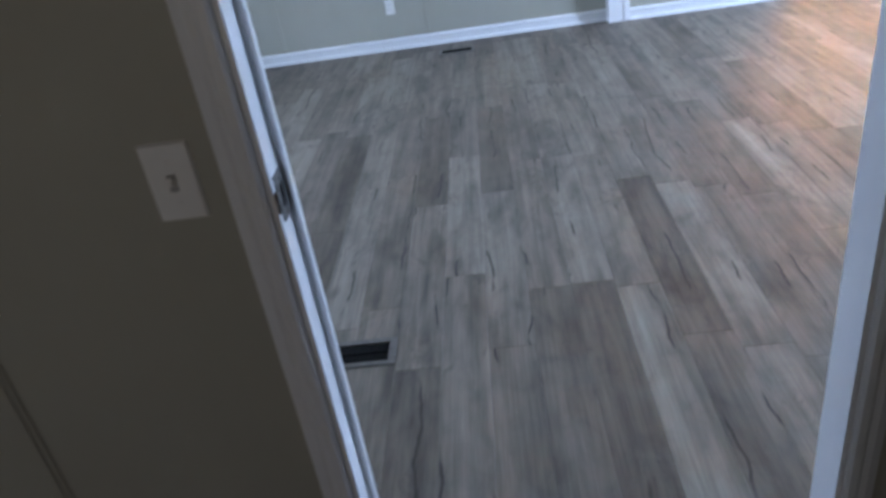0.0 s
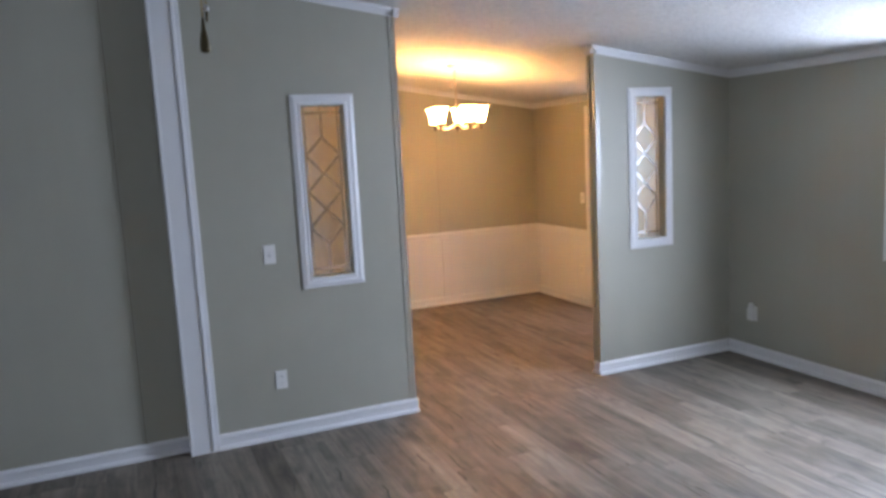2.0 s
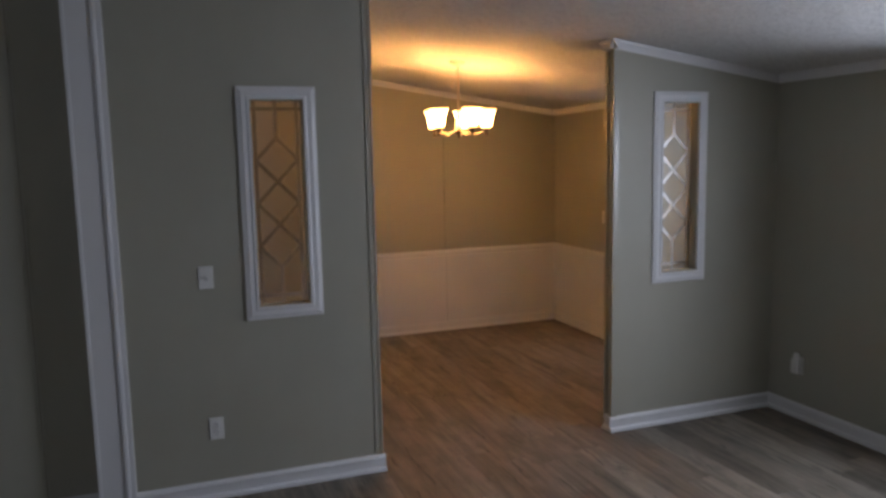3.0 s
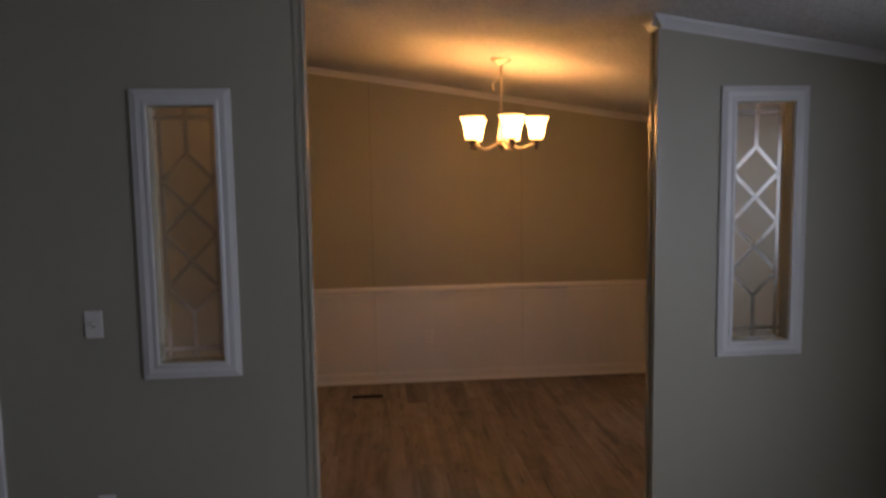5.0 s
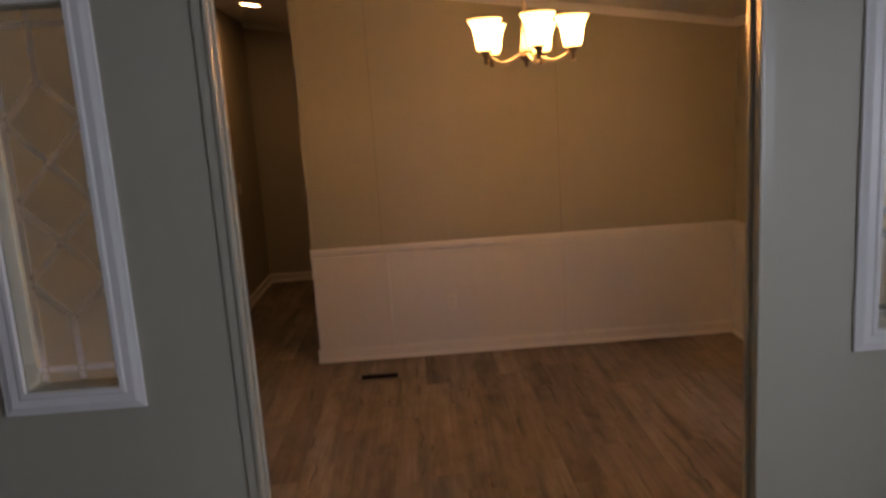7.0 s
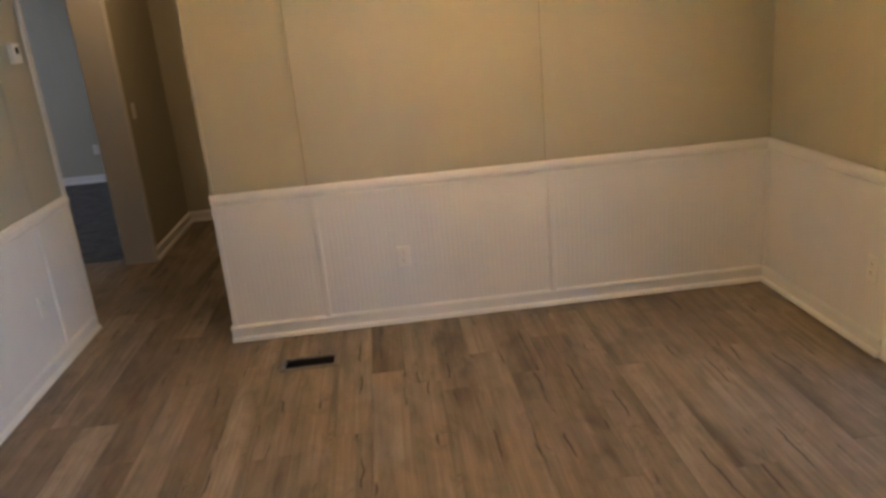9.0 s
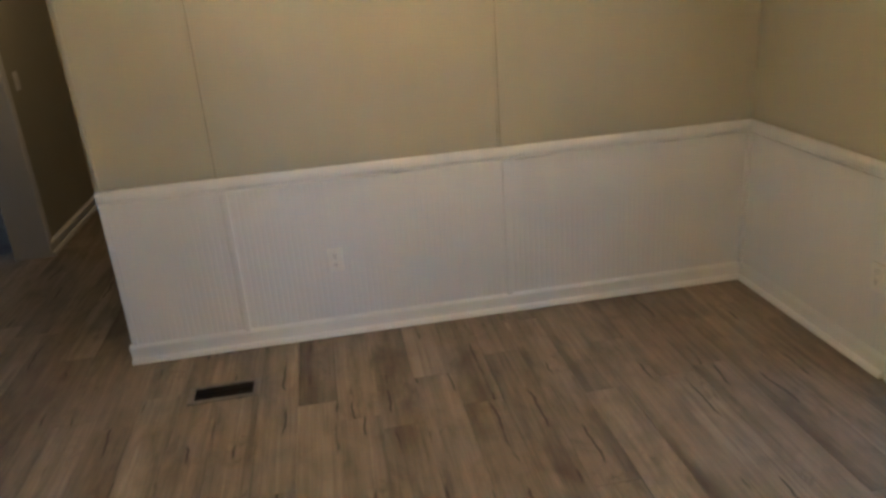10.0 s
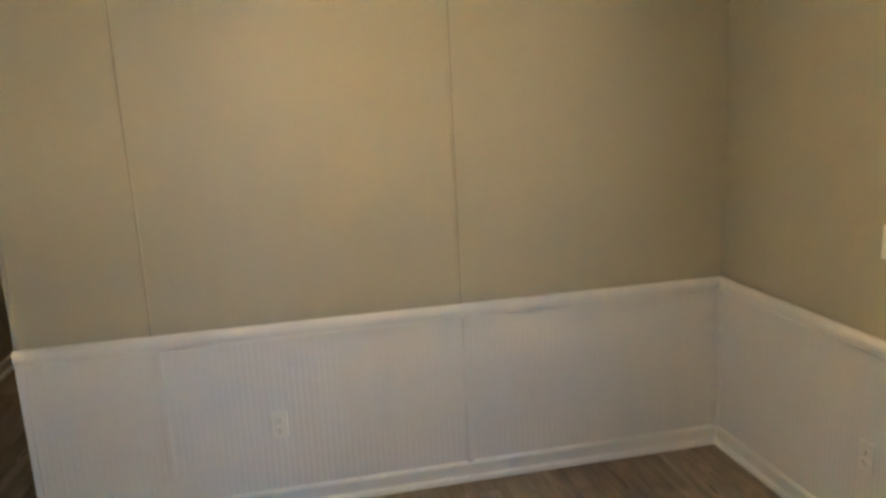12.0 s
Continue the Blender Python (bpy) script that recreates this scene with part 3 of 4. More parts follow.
def casing(x, y, side, out, top):
    """Upright moulded casing: from the edge x outwards to side, proud of the wall y by out."""
    bm = bmesh.new()
    lo = [bm.verts.new((x + side * s, y + out * d, 0)) for d, s in CASE]
    hi = [bm.verts.new((x + side * s, y + out * d, top)) for d, s in CASE]
    k = len(CASE)
    for i in range(k):
        j = (i + 1) % k
        bm.faces.new((lo[i], lo[j], hi[j], hi[i]))
    bm.faces.new(lo)
    bm.faces.new(hi[::-1])
    part("casing", bm, WHITE, entry)


for y, out in ((YD0, -1), (YD1, 1)):
    casing(DOOR[0] + 0.006, y, -1, out, 2.08)
    casing(DOOR[1] - 0.006, y, 1, out, 2.08)
    part("head_casing", new_box(DOOR[0] - 0.05, DOOR[1] + 0.05, min(y, y + out * 0.013), max(y, y + out * 0.013), 2.025, 2.085, 0.003), WHITE, entry)

strike = tagged(new("strike_plate"), "dull steel strike plate on the door jamb", "strike plate")
SX, SY, SZ = DOOR[0] + 0.016, YD0 + 0.026, 1.128
bm = bmesh.new()
for z0, z1 in ((SZ - 0.035, SZ - 0.018), (SZ + 0.018, SZ + 0.035)):
    box(bm, SX, SX + 0.0025, SY - 0.018, SY + 0.018, z0, z1)
for y0, y1 in ((SY - 0.018, SY - 0.009), (SY + 0.009, SY + 0.018)):
    box(bm, SX, SX + 0.0025, y0, y1, SZ - 0.018, SZ + 0.018)
bmesh.ops.remove_doubles(bm, verts=bm.verts[:], dist=1e-5)
part("plate", bm, STEEL, strike)
part("latch_hole", new_box(SX - 0.012, SX + 0.001, SY - 0.009, SY + 0.009, SZ - 0.018, SZ + 0.018), SLOT, strike, "black block for the shade in the latch hole")
part("lip", new_box(SX, SX + 0.006, SY - 0.032, SY - 0.018, SZ - 0.016, SZ + 0.016, 0.002), STEEL, strike)
for dz in (-0.026, 0.026):
    bm = bmesh.new()
    lathe(bm, [(0.004, 0), (0.004, 0.001), (0.002, 0.0018)], steps=10, m=pose(0, 0, 0, 0, 90, 0), centre=(SX + 0.0025, SY, SZ + dz))
    part("screw", bm, STEEL, strike)


# ---- switches, outlets ----
def facing(x, y, z, out):
    """Pose with local -y pointing out of the wall towards out."""
    return pose(x, y, z, 0, 0, math.degrees(math.atan2(out[0], -out[1])))


def plate_mesh(w=0.072, h=0.116):
    bm = new_box(-w / 2, w / 2, -0.006, 0, -h / 2, h / 2)
    for v in bm.verts:
        if v.co.y < -0.003:
            v.co.x *= 0.92
            v.co.z *= 0.95
    soften(bm, 0.0014, 2)
    return bm


def screw_part(parent, z):
    bm = bmesh.new()
    lathe(bm, [(0.0034, 0), (0.0034, 0.001), (0.001, 0.0016)], steps=10, m=pose(0, 0, 0, 90), centre=(0, -0.006, z))
    part("screw", bm, PLASTIC, parent)


def light_switch(m, label, up=True):
    t = tagged(new("light_switch"), label, "light switch", "wall switches")
    part("plate", plate_mesh(), PLASTIC, t)
    part("slot", new_box(-0.006, 0.006, -0.0066, -0.005, -0.013, 0.013), RECESS, t, "grey toggle slot")
    bm = new_box(-0.0046, 0.0046, -0.020, -0.004, -0.006, 0.005, 0.001)
    bmesh.ops.rotate(bm, verts=bm.verts[:], matrix=Matrix.Rotation(radians(-28 if up else 28), 3, "X"), cent=(0, -0.004, 0))
    part("toggle", bm, PLASTIC, t)
    for z in (-0.030, 0.030):
        screw_part(t, z)
    t.matrix_basis = m
    return t


def wall_outlet(m, label):
    t = tagged(new("wall_outlet"), label, "outlet", "wall outlets")
    part("plate", plate_mesh(), PLASTIC, t)
    for z in (-0.0195, 0.0195):
        bm = bmesh.new()
        lathe(bm, [(0.0168, 0), (0.0168, 0.0022), (0.0155, 0.003)], steps=20, m=pose(0, 0, 0, 90), centre=(0, -0.0058, z))
        for v in bm.verts:
            v.co.z = z + max(-0.0135, min(0.0135, v.co.z - z))
        face = part("receptacle", bm, PLASTIC, t)
        for x, h in ((-0.0063, 0.0085), (0.0063, 0.007)):
            part("slot", new_box(x - 0.0012, x + 0.0012, -0.0094, -0.008, z + 0.001, z + 0.001 + h), SLOT, face, "dark block for the shade in a blade slot")
        bm = bmesh.new()
        lathe(bm, [(0.0024, 0), (0.0024, 0.0014)], steps=10, m=pose(0, 0, 0, 90), centre=(0, -0.008, z - 0.0075))
        part("slot", bm, SLOT, face, "dark disc for the shade in the earth hole")
    screw_part(t, 0)
    t.matrix_basis = m
    return t


S, N, E, W = (0, -1), (0, 1), (1, 0), (-1, 0)
light_switch(facing(-0.582, YD0, 1.178, S), "white toggle switch on the shaded entry wall")
light_switch(facing(1.418, YP, 1.157, S), "white toggle switch beside the glazed light")
light_switch(facing(XR, 8.262, 1.150, W), "white toggle switch beside the outer door")
light_switch(facing(XM1, 11.15, 1.11, E), "white toggle switch on the hall wall")
wall_outlet(facing(1.428, YP, 0.371, S), "white duplex outlet low on the partition")
wall_outlet(facing(-0.885, YL, 0.345, S), "white duplex outlet on the living room wall")
wall_outlet(facing(3.012, YB - 0.006, 0.378, S), "white duplex outlet in the back wainscot")
wall_outlet(facing(XR - 0.006, 8.29, 0.381, W), "white duplex outlet in the side wainscot")
wall_outlet(facing(XM1 + 0.006, 9.084, 0.366, E), "white duplex outlet in the wainscot near the hall")
wall_outlet(facing(-0.45, YE, 0.40, S), "white duplex outlet on the bedroom wall")
wall_outlet(facing(XR, 5.945, 0.345, W), "white duplex outlet holding a plug-in device")

plug = tagged(new("plug_in_device"), "small white plug-in device in the corner outlet", "plug-in device")
bm = new_box(-0.024, 0.024, -0.040, -0.009, -0.045, 0.030, 0.006)
part("housing", bm, PLASTIC, plug)
bm = bmesh.new()
lathe(bm, [(0.017, -0.002), (0.019, 0.006), (0.016, 0.024), (0.012, 0.030), (0.004, 0.031)], steps=18, centre=(0, -0.024, 0.032))
part("cap", bm, PLASTIC, plug, "", True)
plug.matrix_basis = facing(XR, 5.945, 0.352, W) @ Matrix.Diagonal((1.25, 1.1, 1.25, 1))

thermo = tagged(new("thermostat"), "small white thermostat with a dark dial window", "thermostat")
part("housing", new_box(-0.040, 0.040, -0.028, 0, -0.050, 0.050, 0.008), PLASTIC, thermo)
part("display", new_box(-0.016, 0.016, -0.0295, -0.026, -0.004, 0.030), SLOT, thermo, "dark display window")
part("lever", new_box(-0.008, 0.008, -0.032, -0.026, -0.036, -0.030, 0.001), PLASTIC, thermo)
thermo.matrix_basis = facing(XM1, 9.47, 1.595, E)


# ---- floor registers ----
def register(x0, x1, y0, y1, label):
    t = tagged(new("floor_register"), label, "floor vent", "floor registers")
    w, d = x1 - x0, y1 - y0
    rim, zt = 0.024, 0.006
    bm = bmesh.new()
    for a in ((0, w, 0, rim), (0, w, d - rim, d), (0, rim, rim, d - rim), (w - rim, w, rim, d - rim)):
        box(bm, a[0], a[1], a[2], a[3], 0.0005, zt)
    bmesh.ops.remove_doubles(bm, verts=bm.verts[:], dist=1e-5)
    for v in bm.verts:
        if v.co.z > 0.003 and (v.co.x in (0, w) or v.co.y in (0, d)):
            v.co.x += 0.004 if v.co.x == 0 else (-0.004 if v.co.x == w else 0)
            v.co.y += 0.004 if v.co.y == 0 else (-0.004 if v.co.y == d else 0)
    part("frame", bm, BRONZE, t)
    # thin black sheet in place of a dark, unlit duct
    part("duct", new_box(rim, w - rim, rim, d - rim, 0.0004, 0.0012), SLOT, t, "black sheet for the shade in the duct opening")
    count = 17
    slat = None
    for i in range(count):
        x = rim + (i + 0.5) * (w - 2 * rim) / count
        for y in (rim, d / 2 + 0.003):
            if slat is None:
                slat = part("slat", new_box(-0.0009, 0.0009, 0, d / 2 - rim - 0.003, 0.0012, 0.0026), SLAT, t)
                slat.location = (x, y, 0)
            else:
                o = new("slat", slat.data)
                o.parent, o.location = t, (x, y, 0)
    part("crossbar", new_box(rim, w - rim, d / 2 - 0.003, d / 2 + 0.003, 0.001, 0.003), SLAT, t)
    t.matrix_basis = pose(x0, y0, 0)
    return t


register(-0.862, -0.568, 2.055, 2.207, "brown steel floor register near the entry doorway")
register(-0.518, -0.234, 5.895, 6.035, "brown steel floor register below the living room wall")
register(2.343, 2.632, 8.760, 8.902, "brown steel floor register below the dining wainscot")


# ---- glazed lights in the partition ----
def glazed_light(x0, x1, name, label):
    t = tagged(new(name), label, "interior window", "glazed lights", "structure")
    z0, z1 = GZ0, GZ1
    for y, out in ((YP, -1), (YPB, 1)):
        fw = 0.060
        for a, b, c, d in ((x0 - fw, x0 + 0.004, z0 - fw, z1 + fw), (x1 - 0.004, x1 + fw, z0 - fw, z1 + fw), (x0, x1, z1 - 0.004, z1 + fw), (x0, x1, z0 - fw, z0 + 0.004)):
            upright = (d - c) > 0.5
            bm = bmesh.new()
            prof = [(0.0, 0), (0.018, 0), (0.018, 0.012), (0.013, 0.018), (0.015, 0.040), (0.008, 0.056), (0.006, 0.064), (0, 0.064)]
            inner = (b if a < x0 else a) if upright else (c if d > z1 else d)
            sgn = (-1 if a < x0 else 1) if upright else (1 if d > z1 else -1)
            ends = []
            for e in (0, 1):
                ring = []
                for dep, s in prof:
                    yy = y + out * (0.006 + dep * 0.7) if dep else y - out * 0.002
                    if upright:
                        zz = (z0 + 0.004 - s) if e == 0 else (z1 - 0.004 + s)
                        ring.append(bm.verts.new((inner + sgn * s, yy, zz)))
                    else:
                        xx = (x0 + 0.004 - s) if e == 0 else (x1 - 0.004 + s)
                        ring.append(bm.verts.new((xx, yy, inner + sgn * s)))
                ends.append(ring)
            k = len(prof)
            for i in range(k):
                j = (i + 1) % k
                bm.faces.new((ends[0][i], ends[0][j], ends[1][j], ends[1][i]))
            bm.faces.new(ends[0])
            bm.faces.new(ends[1][::-1])
            part("window_frame", bm, WHITE, t)
    bm = bmesh.new()
    for a, b, c, d in ((x0, x0 + 0.008, z0, z1), (x1 - 0.008, x1, z0, z1), (x0 + 0.008, x1 - 0.008, z0, z0 + 0.008), (x0 + 0.008, x1 - 0.008, z1 - 0.008, z1)):
        box(bm, a, b, YP - 0.001, YPB + 0.001, c, d)
    part("reveal", bm, SATIN, t, "greige reveal")
    yg = YPB - 0.014
    ht, cx = z1 - z0, (x0 + x1) / 2
    e0, e1 = x0 + 0.030, x1 - 0.030

    def at(v):
        return z1 - v * ht

    ys = [0.185, 0.29, 0.395, 0.50, 0.605, 0.71, 0.815]
    lines = [((cx, at(0.045)), (cx, at(ys[0]))), ((cx, at(ys[6])), (cx, at(0.955))), ((cx, at(0.0)), (cx, at(0.045))), ((cx, at(0.955)), (cx, at(1.0)))]
    for i in (0, 2, 4):
        for ex in (e0, e1):
            lines.append(((cx, at(ys[i])), (ex, at(ys[i + 1]))))
            lines.append(((ex, at(ys[i + 1])), (cx, at(ys[i + 2]))))
    stops = [0.0, 0.045, ys[1], ys[3], ys[5], 0.955, 1.0]
    for ex in (e0, e1):
        lines += [((ex, at(a)), (ex, at(b))) for a, b in zip(stops, stops[1:])]
    for v in (0.045, 0.955):
        xs = [x0, e0, cx, e1, x1]
        lines += [((a, at(v)), (b, at(v))) for a, b in zip(xs, xs[1:])]
    cells = []
    for i in (0, 2, 4):
        cells.append([(cx, ys[i]), (e1, ys[i + 1]), (cx, ys[i + 2]), (e0, ys[i + 1])])
    for ex, xo in ((e0, x0), (e1, x1)):
        for i in (1, 3):
            cells.append([(ex, ys[i]), (cx, ys[i + 1]), (ex, ys[i + 2])])
        cells.append([(ex, 0.045), (cx, 0.045), (cx, ys[0]), (ex, ys[1])])
        cells.append([(ex, ys[5]), (cx, ys[6]), (cx, 0.955), (ex, 0.955)])
        cells.append([(xo, 0.045), (ex, 0.045), (ex, 0.955), (xo, 0.955)])
        for a, b in ((0.0, 0.045), (0.955, 1.0)):
            cells.append([(ex, a), (cx, a), (cx, b), (ex, b)])
            cells.append([(xo, a), (ex, a), (ex, b), (xo, b)])
    for cell in cells:
        ring = [Vector((x, at(v))) for x, v in cell]
        mid = sum(ring, Vector((0, 0))) / len(ring)
        edges = []
        for p, q in zip(ring, ring[1:] + ring[:1]):
            nrm = Vector((-(q - p).y, (q - p).x)).normalized()
            if nrm.dot(mid - p) < 0:
                nrm = -nrm
            edges.append((p + nrm * 0.0100, (q - p).normalized()))
        pts = []
        for (p, d0), (q, d1) in zip(edges[-1:] + edges[:-1], edges):
            t0 = ((q - p).x * d1.y - (q - p).y * d1.x) / (d0.x * d1.y - d0.y * d1.x)
            pts.append(p + d0 * t0)
        bm = bmesh.new()
        front = [bm.verts.new((p.x, yg + 0.0008, p.y)) for p in pts]
        back = [bm.verts.new((p.x, yg + 0.0032, p.y)) for p in pts]
        bm.faces.new(front)
        bm.faces.new(back[::-1])
        for k in range(len(pts)):
            m = (k + 1) % len(pts)
            bm.faces.new((front[k], front[m], back[m], back[k]))
        part("pane", bm, FIELD, t).visible_shadow = False
    for (xa, za), (xb, zb) in lines:
        a, b = Vector((xa, yg + 0.002, za)), Vector((xb, yg + 0.002, zb))
        u = (b - a).normalized()
        cut = 0.0126 if abs(u.x) > 0.1 and abs(u.z) > 0.1 else 0.0104
        a, b = a + u * cut, b - u * cut
        s = Vector((-u.z, 0, u.x)) * 0.0099
        dep = Vector((0, 0.0016, 0))
        thin = Vector((0, 0.0012, 0))
        bm = bmesh.new()
        ring = [[bm.verts.new(p + o) for o in (s - thin, s * 0.9 - dep, -s * 0.9 - dep, -s - thin, -s + thin, -s * 0.9 + dep, s * 0.9 + dep, s + thin)] for p in (a, b)]
        for k in range(8):
            m = (k + 1) % 8
            bm.faces.new((ring[0][k], ring[0][m], ring[1][m], ring[1][k]))
        bm.faces.new(ring[0][::-1])
        bm.faces.new(ring[1])
        part("bevel_strip", bm, BEVEL, t, "clear bevelled glass strip").visible_shadow = False
    for x, z in sorted({(round(p[0], 4), round(p[1], 4)) for seg in lines for p in seg}):
        if x0 + 0.001 < x < x1 - 0.001 and z0 + 0.001 < z < z1 - 0.001:
            bm = bmesh.new()
            lathe(bm, [(0.0108, -0.0013), (0.0112, 0.0), (0.0108, 0.0013)], (x, yg + 0.002, z), 8, pose(0, 0, 0, 90))
            part("joint_piece", bm, BEVEL, t).visible_shadow = False
    return t


glazed_light(*GLAZED[0], "window_1", "white-framed narrow light with diamond bevelled glass")
glazed_light(*GLAZED[1], "window_2", "white-framed narrow light with diamond bevelled glass by the outer wall")


# ---- outer windows and patio door ----
def outer_window(name, x_in, x_out, y0, y1, z0, z1, label, sill=True, rails=1):
    t = tagged(new(name), label, "window", "", "structure")
    s = 1 if x_out > x_in else -1
    xa, xb = sorted((x_in, x_out))
    bm = bmesh.new()
    for a, b, c, d in ((y0, y0 + 0.016, z0, z1), (y1 - 0.016, y1, z0, z1), (y0 + 0.016, y1 - 0.016, z1 - 0.016, z1), (y0 + 0.016, y1 - 0.016, z0, z0 + 0.016)):
        box(bm, xa - 0.004, xb + 0.004, a, b, c, d)
    part("reveal", bm, WHITE, t)
    xf0, xf1 = sorted((x_out - s * 0.05, x_out - s * 0.01))
    bm = bmesh.new()
    for a, b, c, d in ((y0 + 0.016, y0 + 0.056, z0 + 0.016, z1 - 0.016), (y1 - 0.056, y1 - 0.016, z0 + 0.016, z1 - 0.016), (y0 + 0.056, y1 - 0.056, z1 - 0.056, z1 - 0.016), (y0 + 0.056, y1 - 0.056, z0 + 0.016, z0 + 0.056)):
        box(bm, xf0, xf1, a, b, c, d)
    part("window_frame", bm, WHITE, t)
    if rails:
        m = (z0 + z1) / 2
        part("meeting_rail", new_box(xf0, xf1, y0 + 0.056, y1 - 0.056, m - 0.02, m + 0.02), WHITE, t)
    pane = part("pane", new_box((xf0 + xf1) / 2 - 0.002, (xf0 + xf1) / 2 + 0.002, y0 + 0.056, y1 - 0.056, z0 + 0.056, z1 - 0.056), CLEAR, t)
    pane.visible_shadow = False
    cx0, cx1 = sorted((x_in - s * 0.014, x_in + s * 0.001))
    bm = bmesh.new()
    lo = z0 - 0.06 if sill else 0.0
    box(bm, cx0, cx1, y0 - 0.06, y0 + 0.004, lo, z1 + 0.06)
    box(bm, cx0, cx1, y1 - 0.004, y1 + 0.06, lo, z1 + 0.06)
    box(bm, cx0, cx1, y0 + 0.004, y1 - 0.004, z1 - 0.004, z1 + 0.06)
    if sill:
        box(bm, cx0, cx1, y0 + 0.004, y1 - 0.004, z0 - 0.06, z0 + 0.004)
    part("casing", bm, WHITE, t)
    return t


outer_window("window_3", XR, XR + 0.13, *WINR, "white-framed sash window with bright daylight")
outer_window("door_3", XR, XR + 0.13, *PATIO, "white-framed glazed outer door with bright daylight", False, 0)
outer_window("window_4", XL, XL - 0.13, *WINL, "white-framed sash window with bright daylight")
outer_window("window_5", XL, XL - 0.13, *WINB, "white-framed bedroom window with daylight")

# ---- chandelier ----
CX, CY = 3.375, 7.68
ARM, LOW = 0.214, -0.015
chand = tagged(new("chandelier"), "nickel chandelier with five lit bell-shaped opal shades", "chandelier")
zc = ceil_z(CX, CY)
bm = bmesh.new()
lathe(bm, [(0.062, 0.012), (0.062, -0.006), (0.056, -0.014), (0.030, -0.024), (0.014, -0.030), (0.012, -0.036)], (CX, CY, zc), 28)
part("canopy", bm, NICKEL, chand, "", True)
bm = bmesh.new()
lathe(bm, [(0.006, zc - 0.03 - LOW), (0.0065, 2.22), (0.010, 2.14), (0.017, 2.05), (0.024, 1.985), (0.028, 1.965), (0.026, 1.955)], (CX, CY, LOW), 20)
part("stem", bm, NICKEL, chand, "", True)
bm = bmesh.new()
lathe(bm, [(0.026, 1.957), (0.034, 1.950), (0.034, 1.936), (0.024, 1.926), (0.012, 1.914), (0.008, 1.904), (0.010, 1.899), (0.003, 1.890)], (CX, CY, LOW), 20)
part("finial", bm, DARKMETAL, chand, "dark turned finial", True)
bm = bmesh.new()
tube(bm, [(CX - 0.005 - 0.022 * math.sin(k * 0.9) * (k > 2) - 0.004 * k, CY - 0.006, zc - 0.045 - 0.013 * k + 0.004 * math.sin(k * 2.1)) for k in range(12)], 0.004, 6)
part("slack_chain", bm, NICKEL, chand)
view = math.atan2(CX - 2.68, CY - 3.17)
shade_prof = [(0.026, 1.966), (0.040, 1.969), (0.047, 1.984), (0.050, 2.010), (0.054, 2.040), (0.062, 2.066), (0.074, 2.088), (0.083, 2.100),
              (0.085, 2.105), (0.081, 2.105), (0.071, 2.092), (0.058, 2.068), (0.050, 2.042), (0.046, 2.010), (0.043, 1.986), (0.036, 1.974), (0.022, 1.971)]
for k in range(5):
    # arm 0 points towards the opening
    ang = radians(15 + 72 * k)
    fx, fy = math.sin(view), math.cos(view)
    dx = ARM * (math.sin(ang) * fy - math.cos(ang) * fx)
    dy = ARM * (-math.sin(ang) * fx - math.cos(ang) * fy)
    pts = []
    for i in range(13):
        s = i / 12
        r = 0.11 + 0.89 * s
        z = 1.950 - 0.052 * math.sin(math.pi * min(1, s * 1.04)) ** 1.0 * s ** 0.4 + 0.008 * s
        pts.append((CX + dx * r, CY + dy * r, z + LOW))
    pts[-1] = (CX + dx, CY + dy, 1.925 + LOW)
    bm = bmesh.new()
    tube(bm, pts, 0.0068, 10)
    arm = part("arm", bm, NICKEL, chand, "", True)
    bm = bmesh.new()
    lathe(bm, [(0.009, 1.908), (0.012, 1.916), (0.010, 1.926), (0.013, 1.940), (0.026, 1.962), (0.030, 1.970), (0.020, 1.972)], (CX + dx, CY + dy, LOW), 18)
    part("cup", bm, DARKMETAL, arm, "dark metal cup", True)
    bm = bmesh.new()
    lathe(bm, [(q * 0.91, z) for q, z in shade_prof], (CX + dx, CY + dy, LOW), 32)
    sh = part("shade", bm, OPAL, arm, "glowing opal glass bell", True)
    d = bpy.data.lights.new("bulb", "POINT")
    d.energy, d.color, d.shadow_soft_size = 3.7, WARM, 0.022
    lamp = new("bulb", d)
    lamp.location = (CX + dx, CY + dy, 2.085 + LOW)

# ---- hall downlight ----
down = tagged(new("ceiling_light"), "round flush white downlight, lit, in the hall", "ceiling light")
HX, HY = 1.555, 10.60
slope = math.degrees(math.atan(0.148))
bm = bmesh.new()
lathe(bm, [(0.098, 0.004), (0.098, -0.006), (0.088, -0.012), (0.078, -0.010), (0.078, 0.004)], steps=32)
part("rim", bm, WHITE, down, "", True)
bm = bmesh.new()
lathe(bm, [(0.078, 0.0), (0.078, -0.007), (0.03, -0.008)], steps=28)
part("diffuser", bm, LED, down, "glowing diffuser")
down.matrix_basis = pose(HX, HY, ceil_z(HX, HY) - 0.001, 0, slope, 0)

# ---- pull chain of the ceiling fixture over the living room ----
chain = tagged(new("pull_chain"), "thin brass pull chain with a bell fob hanging from the ceiling", "pull chain")
PX, PY = 0.895, 3.75
bm = bmesh.new()
z = ceil_z(PX) + 0.01
tube(bm, [(PX, PY, z), (PX, PY, 2.10)], 0.0016, 6)
while z > 2.11:
    z -= 0.012
    bmesh.ops.create_icosphere(bm, subdivisions=1, radius=0.0032, matrix=Matrix.Translation((PX, PY, z)))
part("chain", bm, BRASS, chain)
bm = bmesh.new()
lathe(bm, [(0.0025, 2.108), (0.005, 2.090), (0.006, 2.076), (0.011, 2.058), (0.0135, 2.036), (0.012, 2.022), (0.004, 2.018)], (PX, PY, 0), 16)
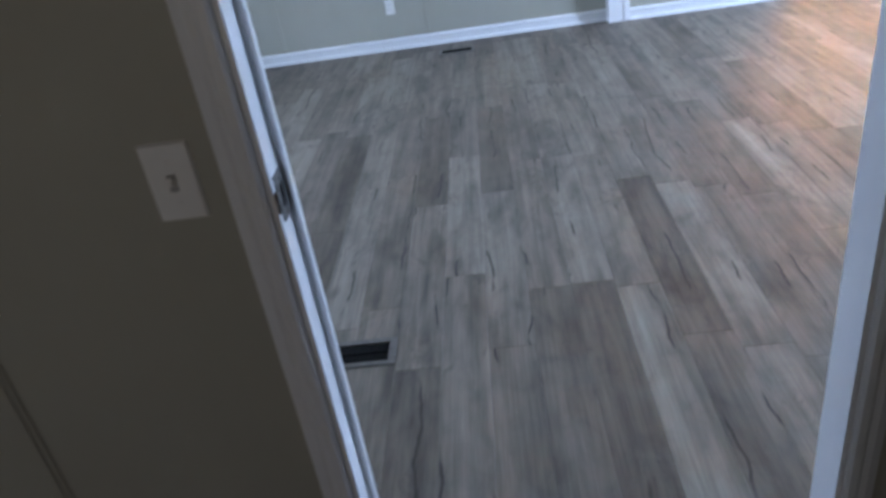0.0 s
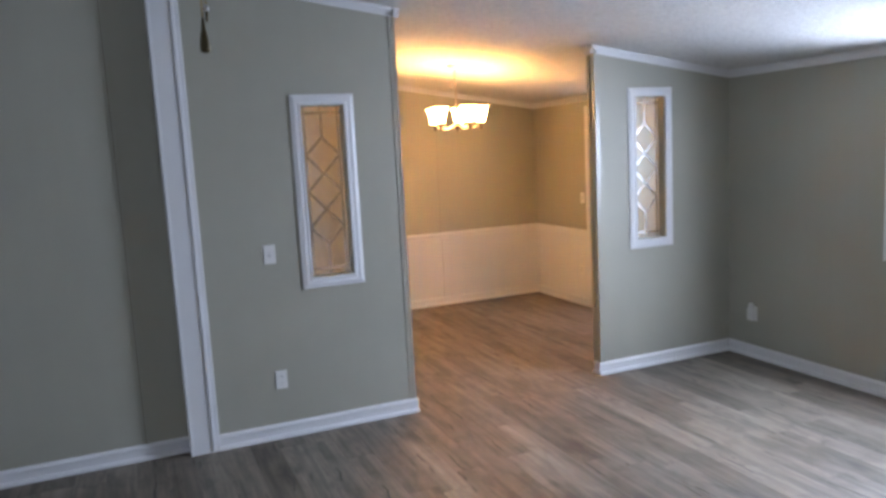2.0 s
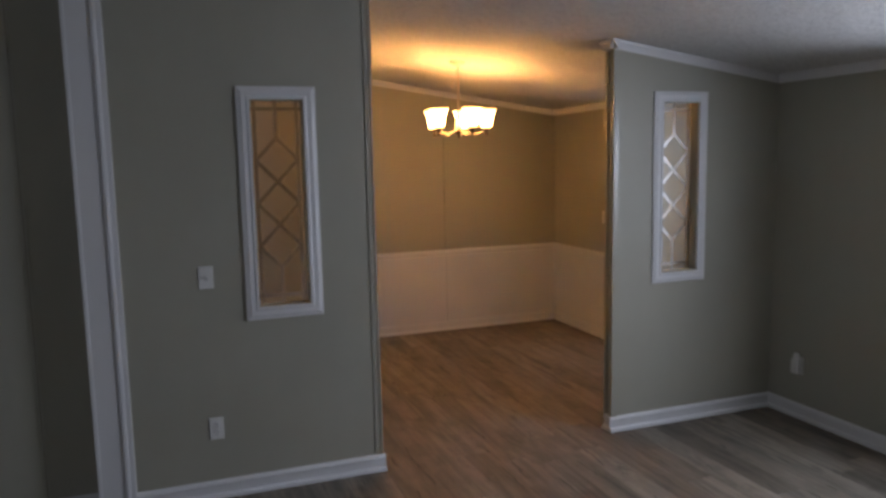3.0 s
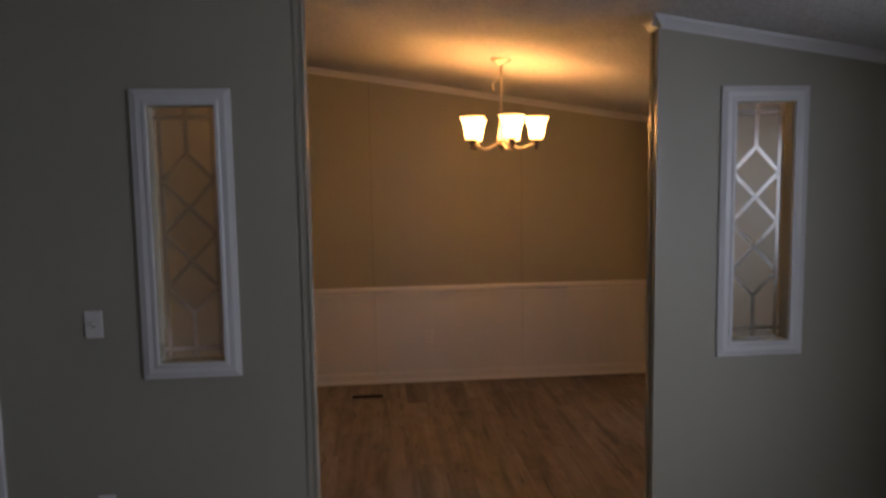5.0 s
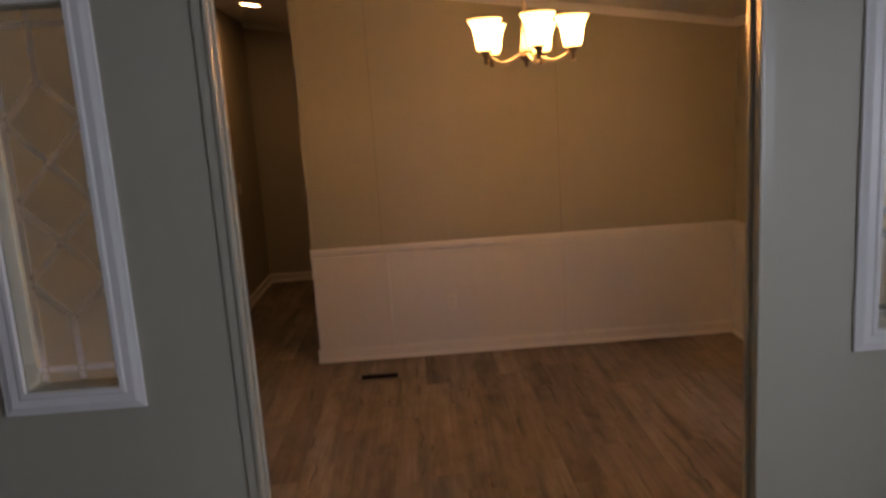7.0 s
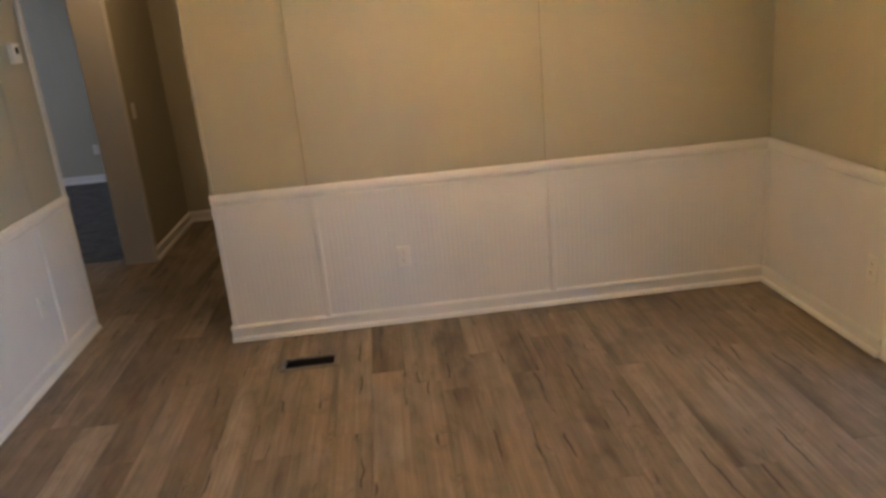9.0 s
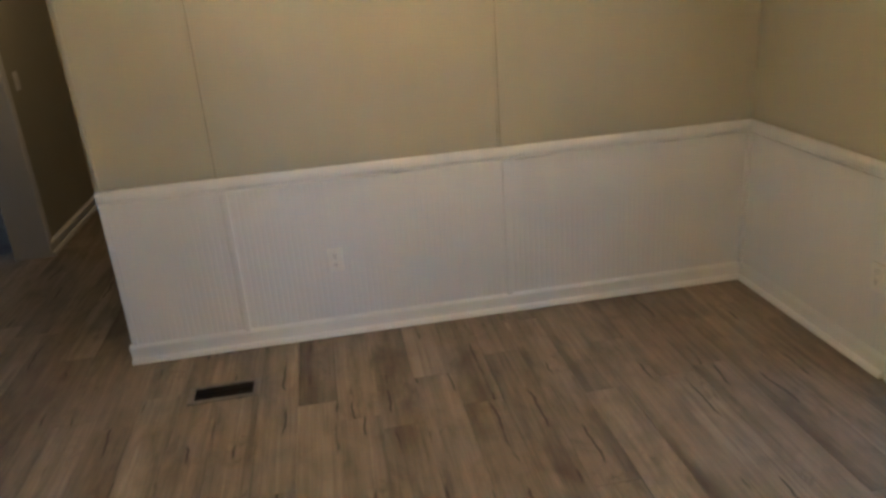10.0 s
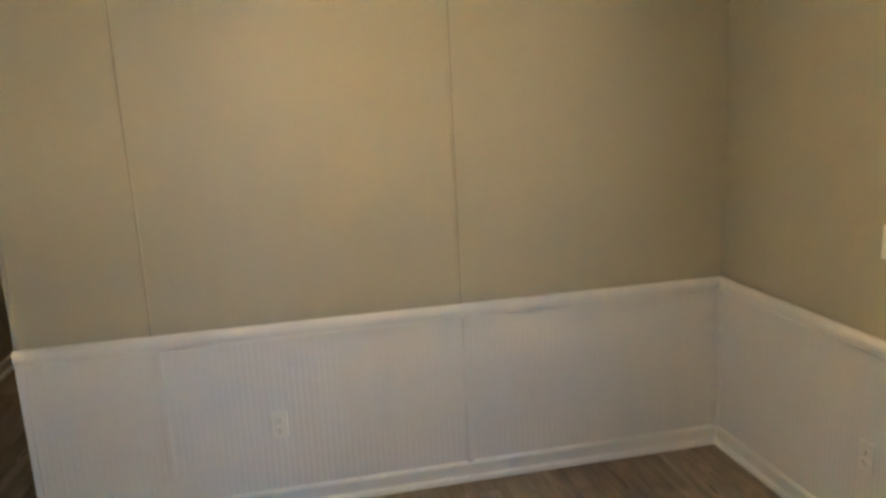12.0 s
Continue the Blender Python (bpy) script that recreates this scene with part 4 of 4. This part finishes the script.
part("fob", bm, FOB, chain, "dark bronze teardrop fob", True)

chain = tagged(new("pull_chain"), "thin brass pull chain with a pale ball hanging from the ceiling", "pull chain")
PX = PX + 0.011
bm = bmesh.new()
tube(bm, [(PX, PY, ceil_z(PX) + 0.01), (PX, PY, 2.14)], 0.0016, 6)
part("chain", bm, BRASS, chain)
bm = bmesh.new()
bmesh.ops.create_icosphere(bm, subdivisions=3, radius=0.0075, matrix=Matrix.Translation((PX, PY, 2.131)))
part("ball", bm, PLASTIC, chain, "pale ball", True)
bm = bmesh.new()
lathe(bm, [(0.003, 2.124), (0.004, 2.112), (0.0035, 2.100), (0.0015, 2.096)], (PX, PY, 0), 12)
part("tip", bm, FOB, chain, "dark tip", True)

# ---- floor planks ----
PW, PL, GAP = 0.160, 1.22, 0.0006
X0 = 0.236 - PW * 22
ENDS = {22: 2.384, 23: 2.062, 24: 1.970, 18: 3.80, 19: 3.31, 17: 3.24, 39: 8.48, 38: 8.63, 41: 8.71}
plank_meshes = {}
rest = bmesh.new()
rng = random.Random(4)


def plank_bm(bm, x0, x1, y0, y1, bev=0.0009):
    lo = [bm.verts.new(c) for c in ((x0, y0, -0.011), (x1, y0, -0.011), (x1, y1, -0.011), (x0, y1, -0.011))]
    md = [bm.verts.new(c) for c in ((x0, y0, -bev), (x1, y0, -bev), (x1, y1, -bev), (x0, y1, -bev))]
    hi = [bm.verts.new(c) for c in ((x0 + bev, y0 + bev, 0), (x1 - bev, y0 + bev, 0), (x1 - bev, y1 - bev, 0), (x0 + bev, y1 - bev, 0))]
    bm.faces.new(hi)
    for a, b in ((lo, md), (md, hi)):
        for i in range(4):
            j = (i + 1) % 4
            bm.faces.new((a[i], a[j], b[j], b[i]))


def plank(x0, x1, y0, y1, single):
    x0, x1, y0, y1 = x0 + GAP / 2, x1 - GAP / 2, y0 + GAP / 2, y1 - GAP / 2
    if x1 - x0 < 0.006 or y1 - y0 < 0.01:
        return 0
    if not single:
        plank_bm(rest, x0, x1, y0, y1)
        return 0
    w, h = round(x1 - x0, 4), round(y1 - y0, 3)
    if (w, h) not in plank_meshes:
        bm = bmesh.new()
        plank_bm(bm, -w / 2, w / 2, -h / 2, h / 2)
        me = bpy.data.meshes.new("plank")
        bm.to_mesh(me)
        bm.free()
        me.materials.append(PLANK)
        plank_meshes[(w, h)] = me
    ob = new("plank", plank_meshes[(w, h)])
    ob.parent, ob.location = floor, ((x0 + x1) / 2, (y0 + y1) / 2, 0)
    return 1


count = 0
col = 0
while X0 + col * PW < XR + 0.12:
    xa, xb = X0 + col * PW, X0 + (col + 1) * PW
    col += 1
    k = col - 1
    mid = (xa + xb) / 2
    end = YF0 + 0.04 if mid < XM0 else (YH if xa < XC else YB)
    if k in ENDS:
        y = ENDS[k] - PL * math.ceil((ENDS[k] + 1.5) / PL)
    else:
        y = -1.5 - rng.uniform(0.05, PL - 0.05)
    while y < end:
        a, b = max(y, -1.5), min(y + PL, end)
        single = b > 1.3 and ((mid > -0.9 and a < 6.3) or (mid > 1.16 and a >= 5.0)) and b - a > 0.3 and count < 300
        count += plank(max(xa, XL), min(xb, XR + 0.12), a, b, single)
        y += PL
me = bpy.data.meshes.new("plank_field")
rest.to_mesh(me)
rest.free()
me.materials.append(PLANK_REST)
field = new("plank_field", me)
field.parent = floor
tagged(field, "", "", "", "stuff")
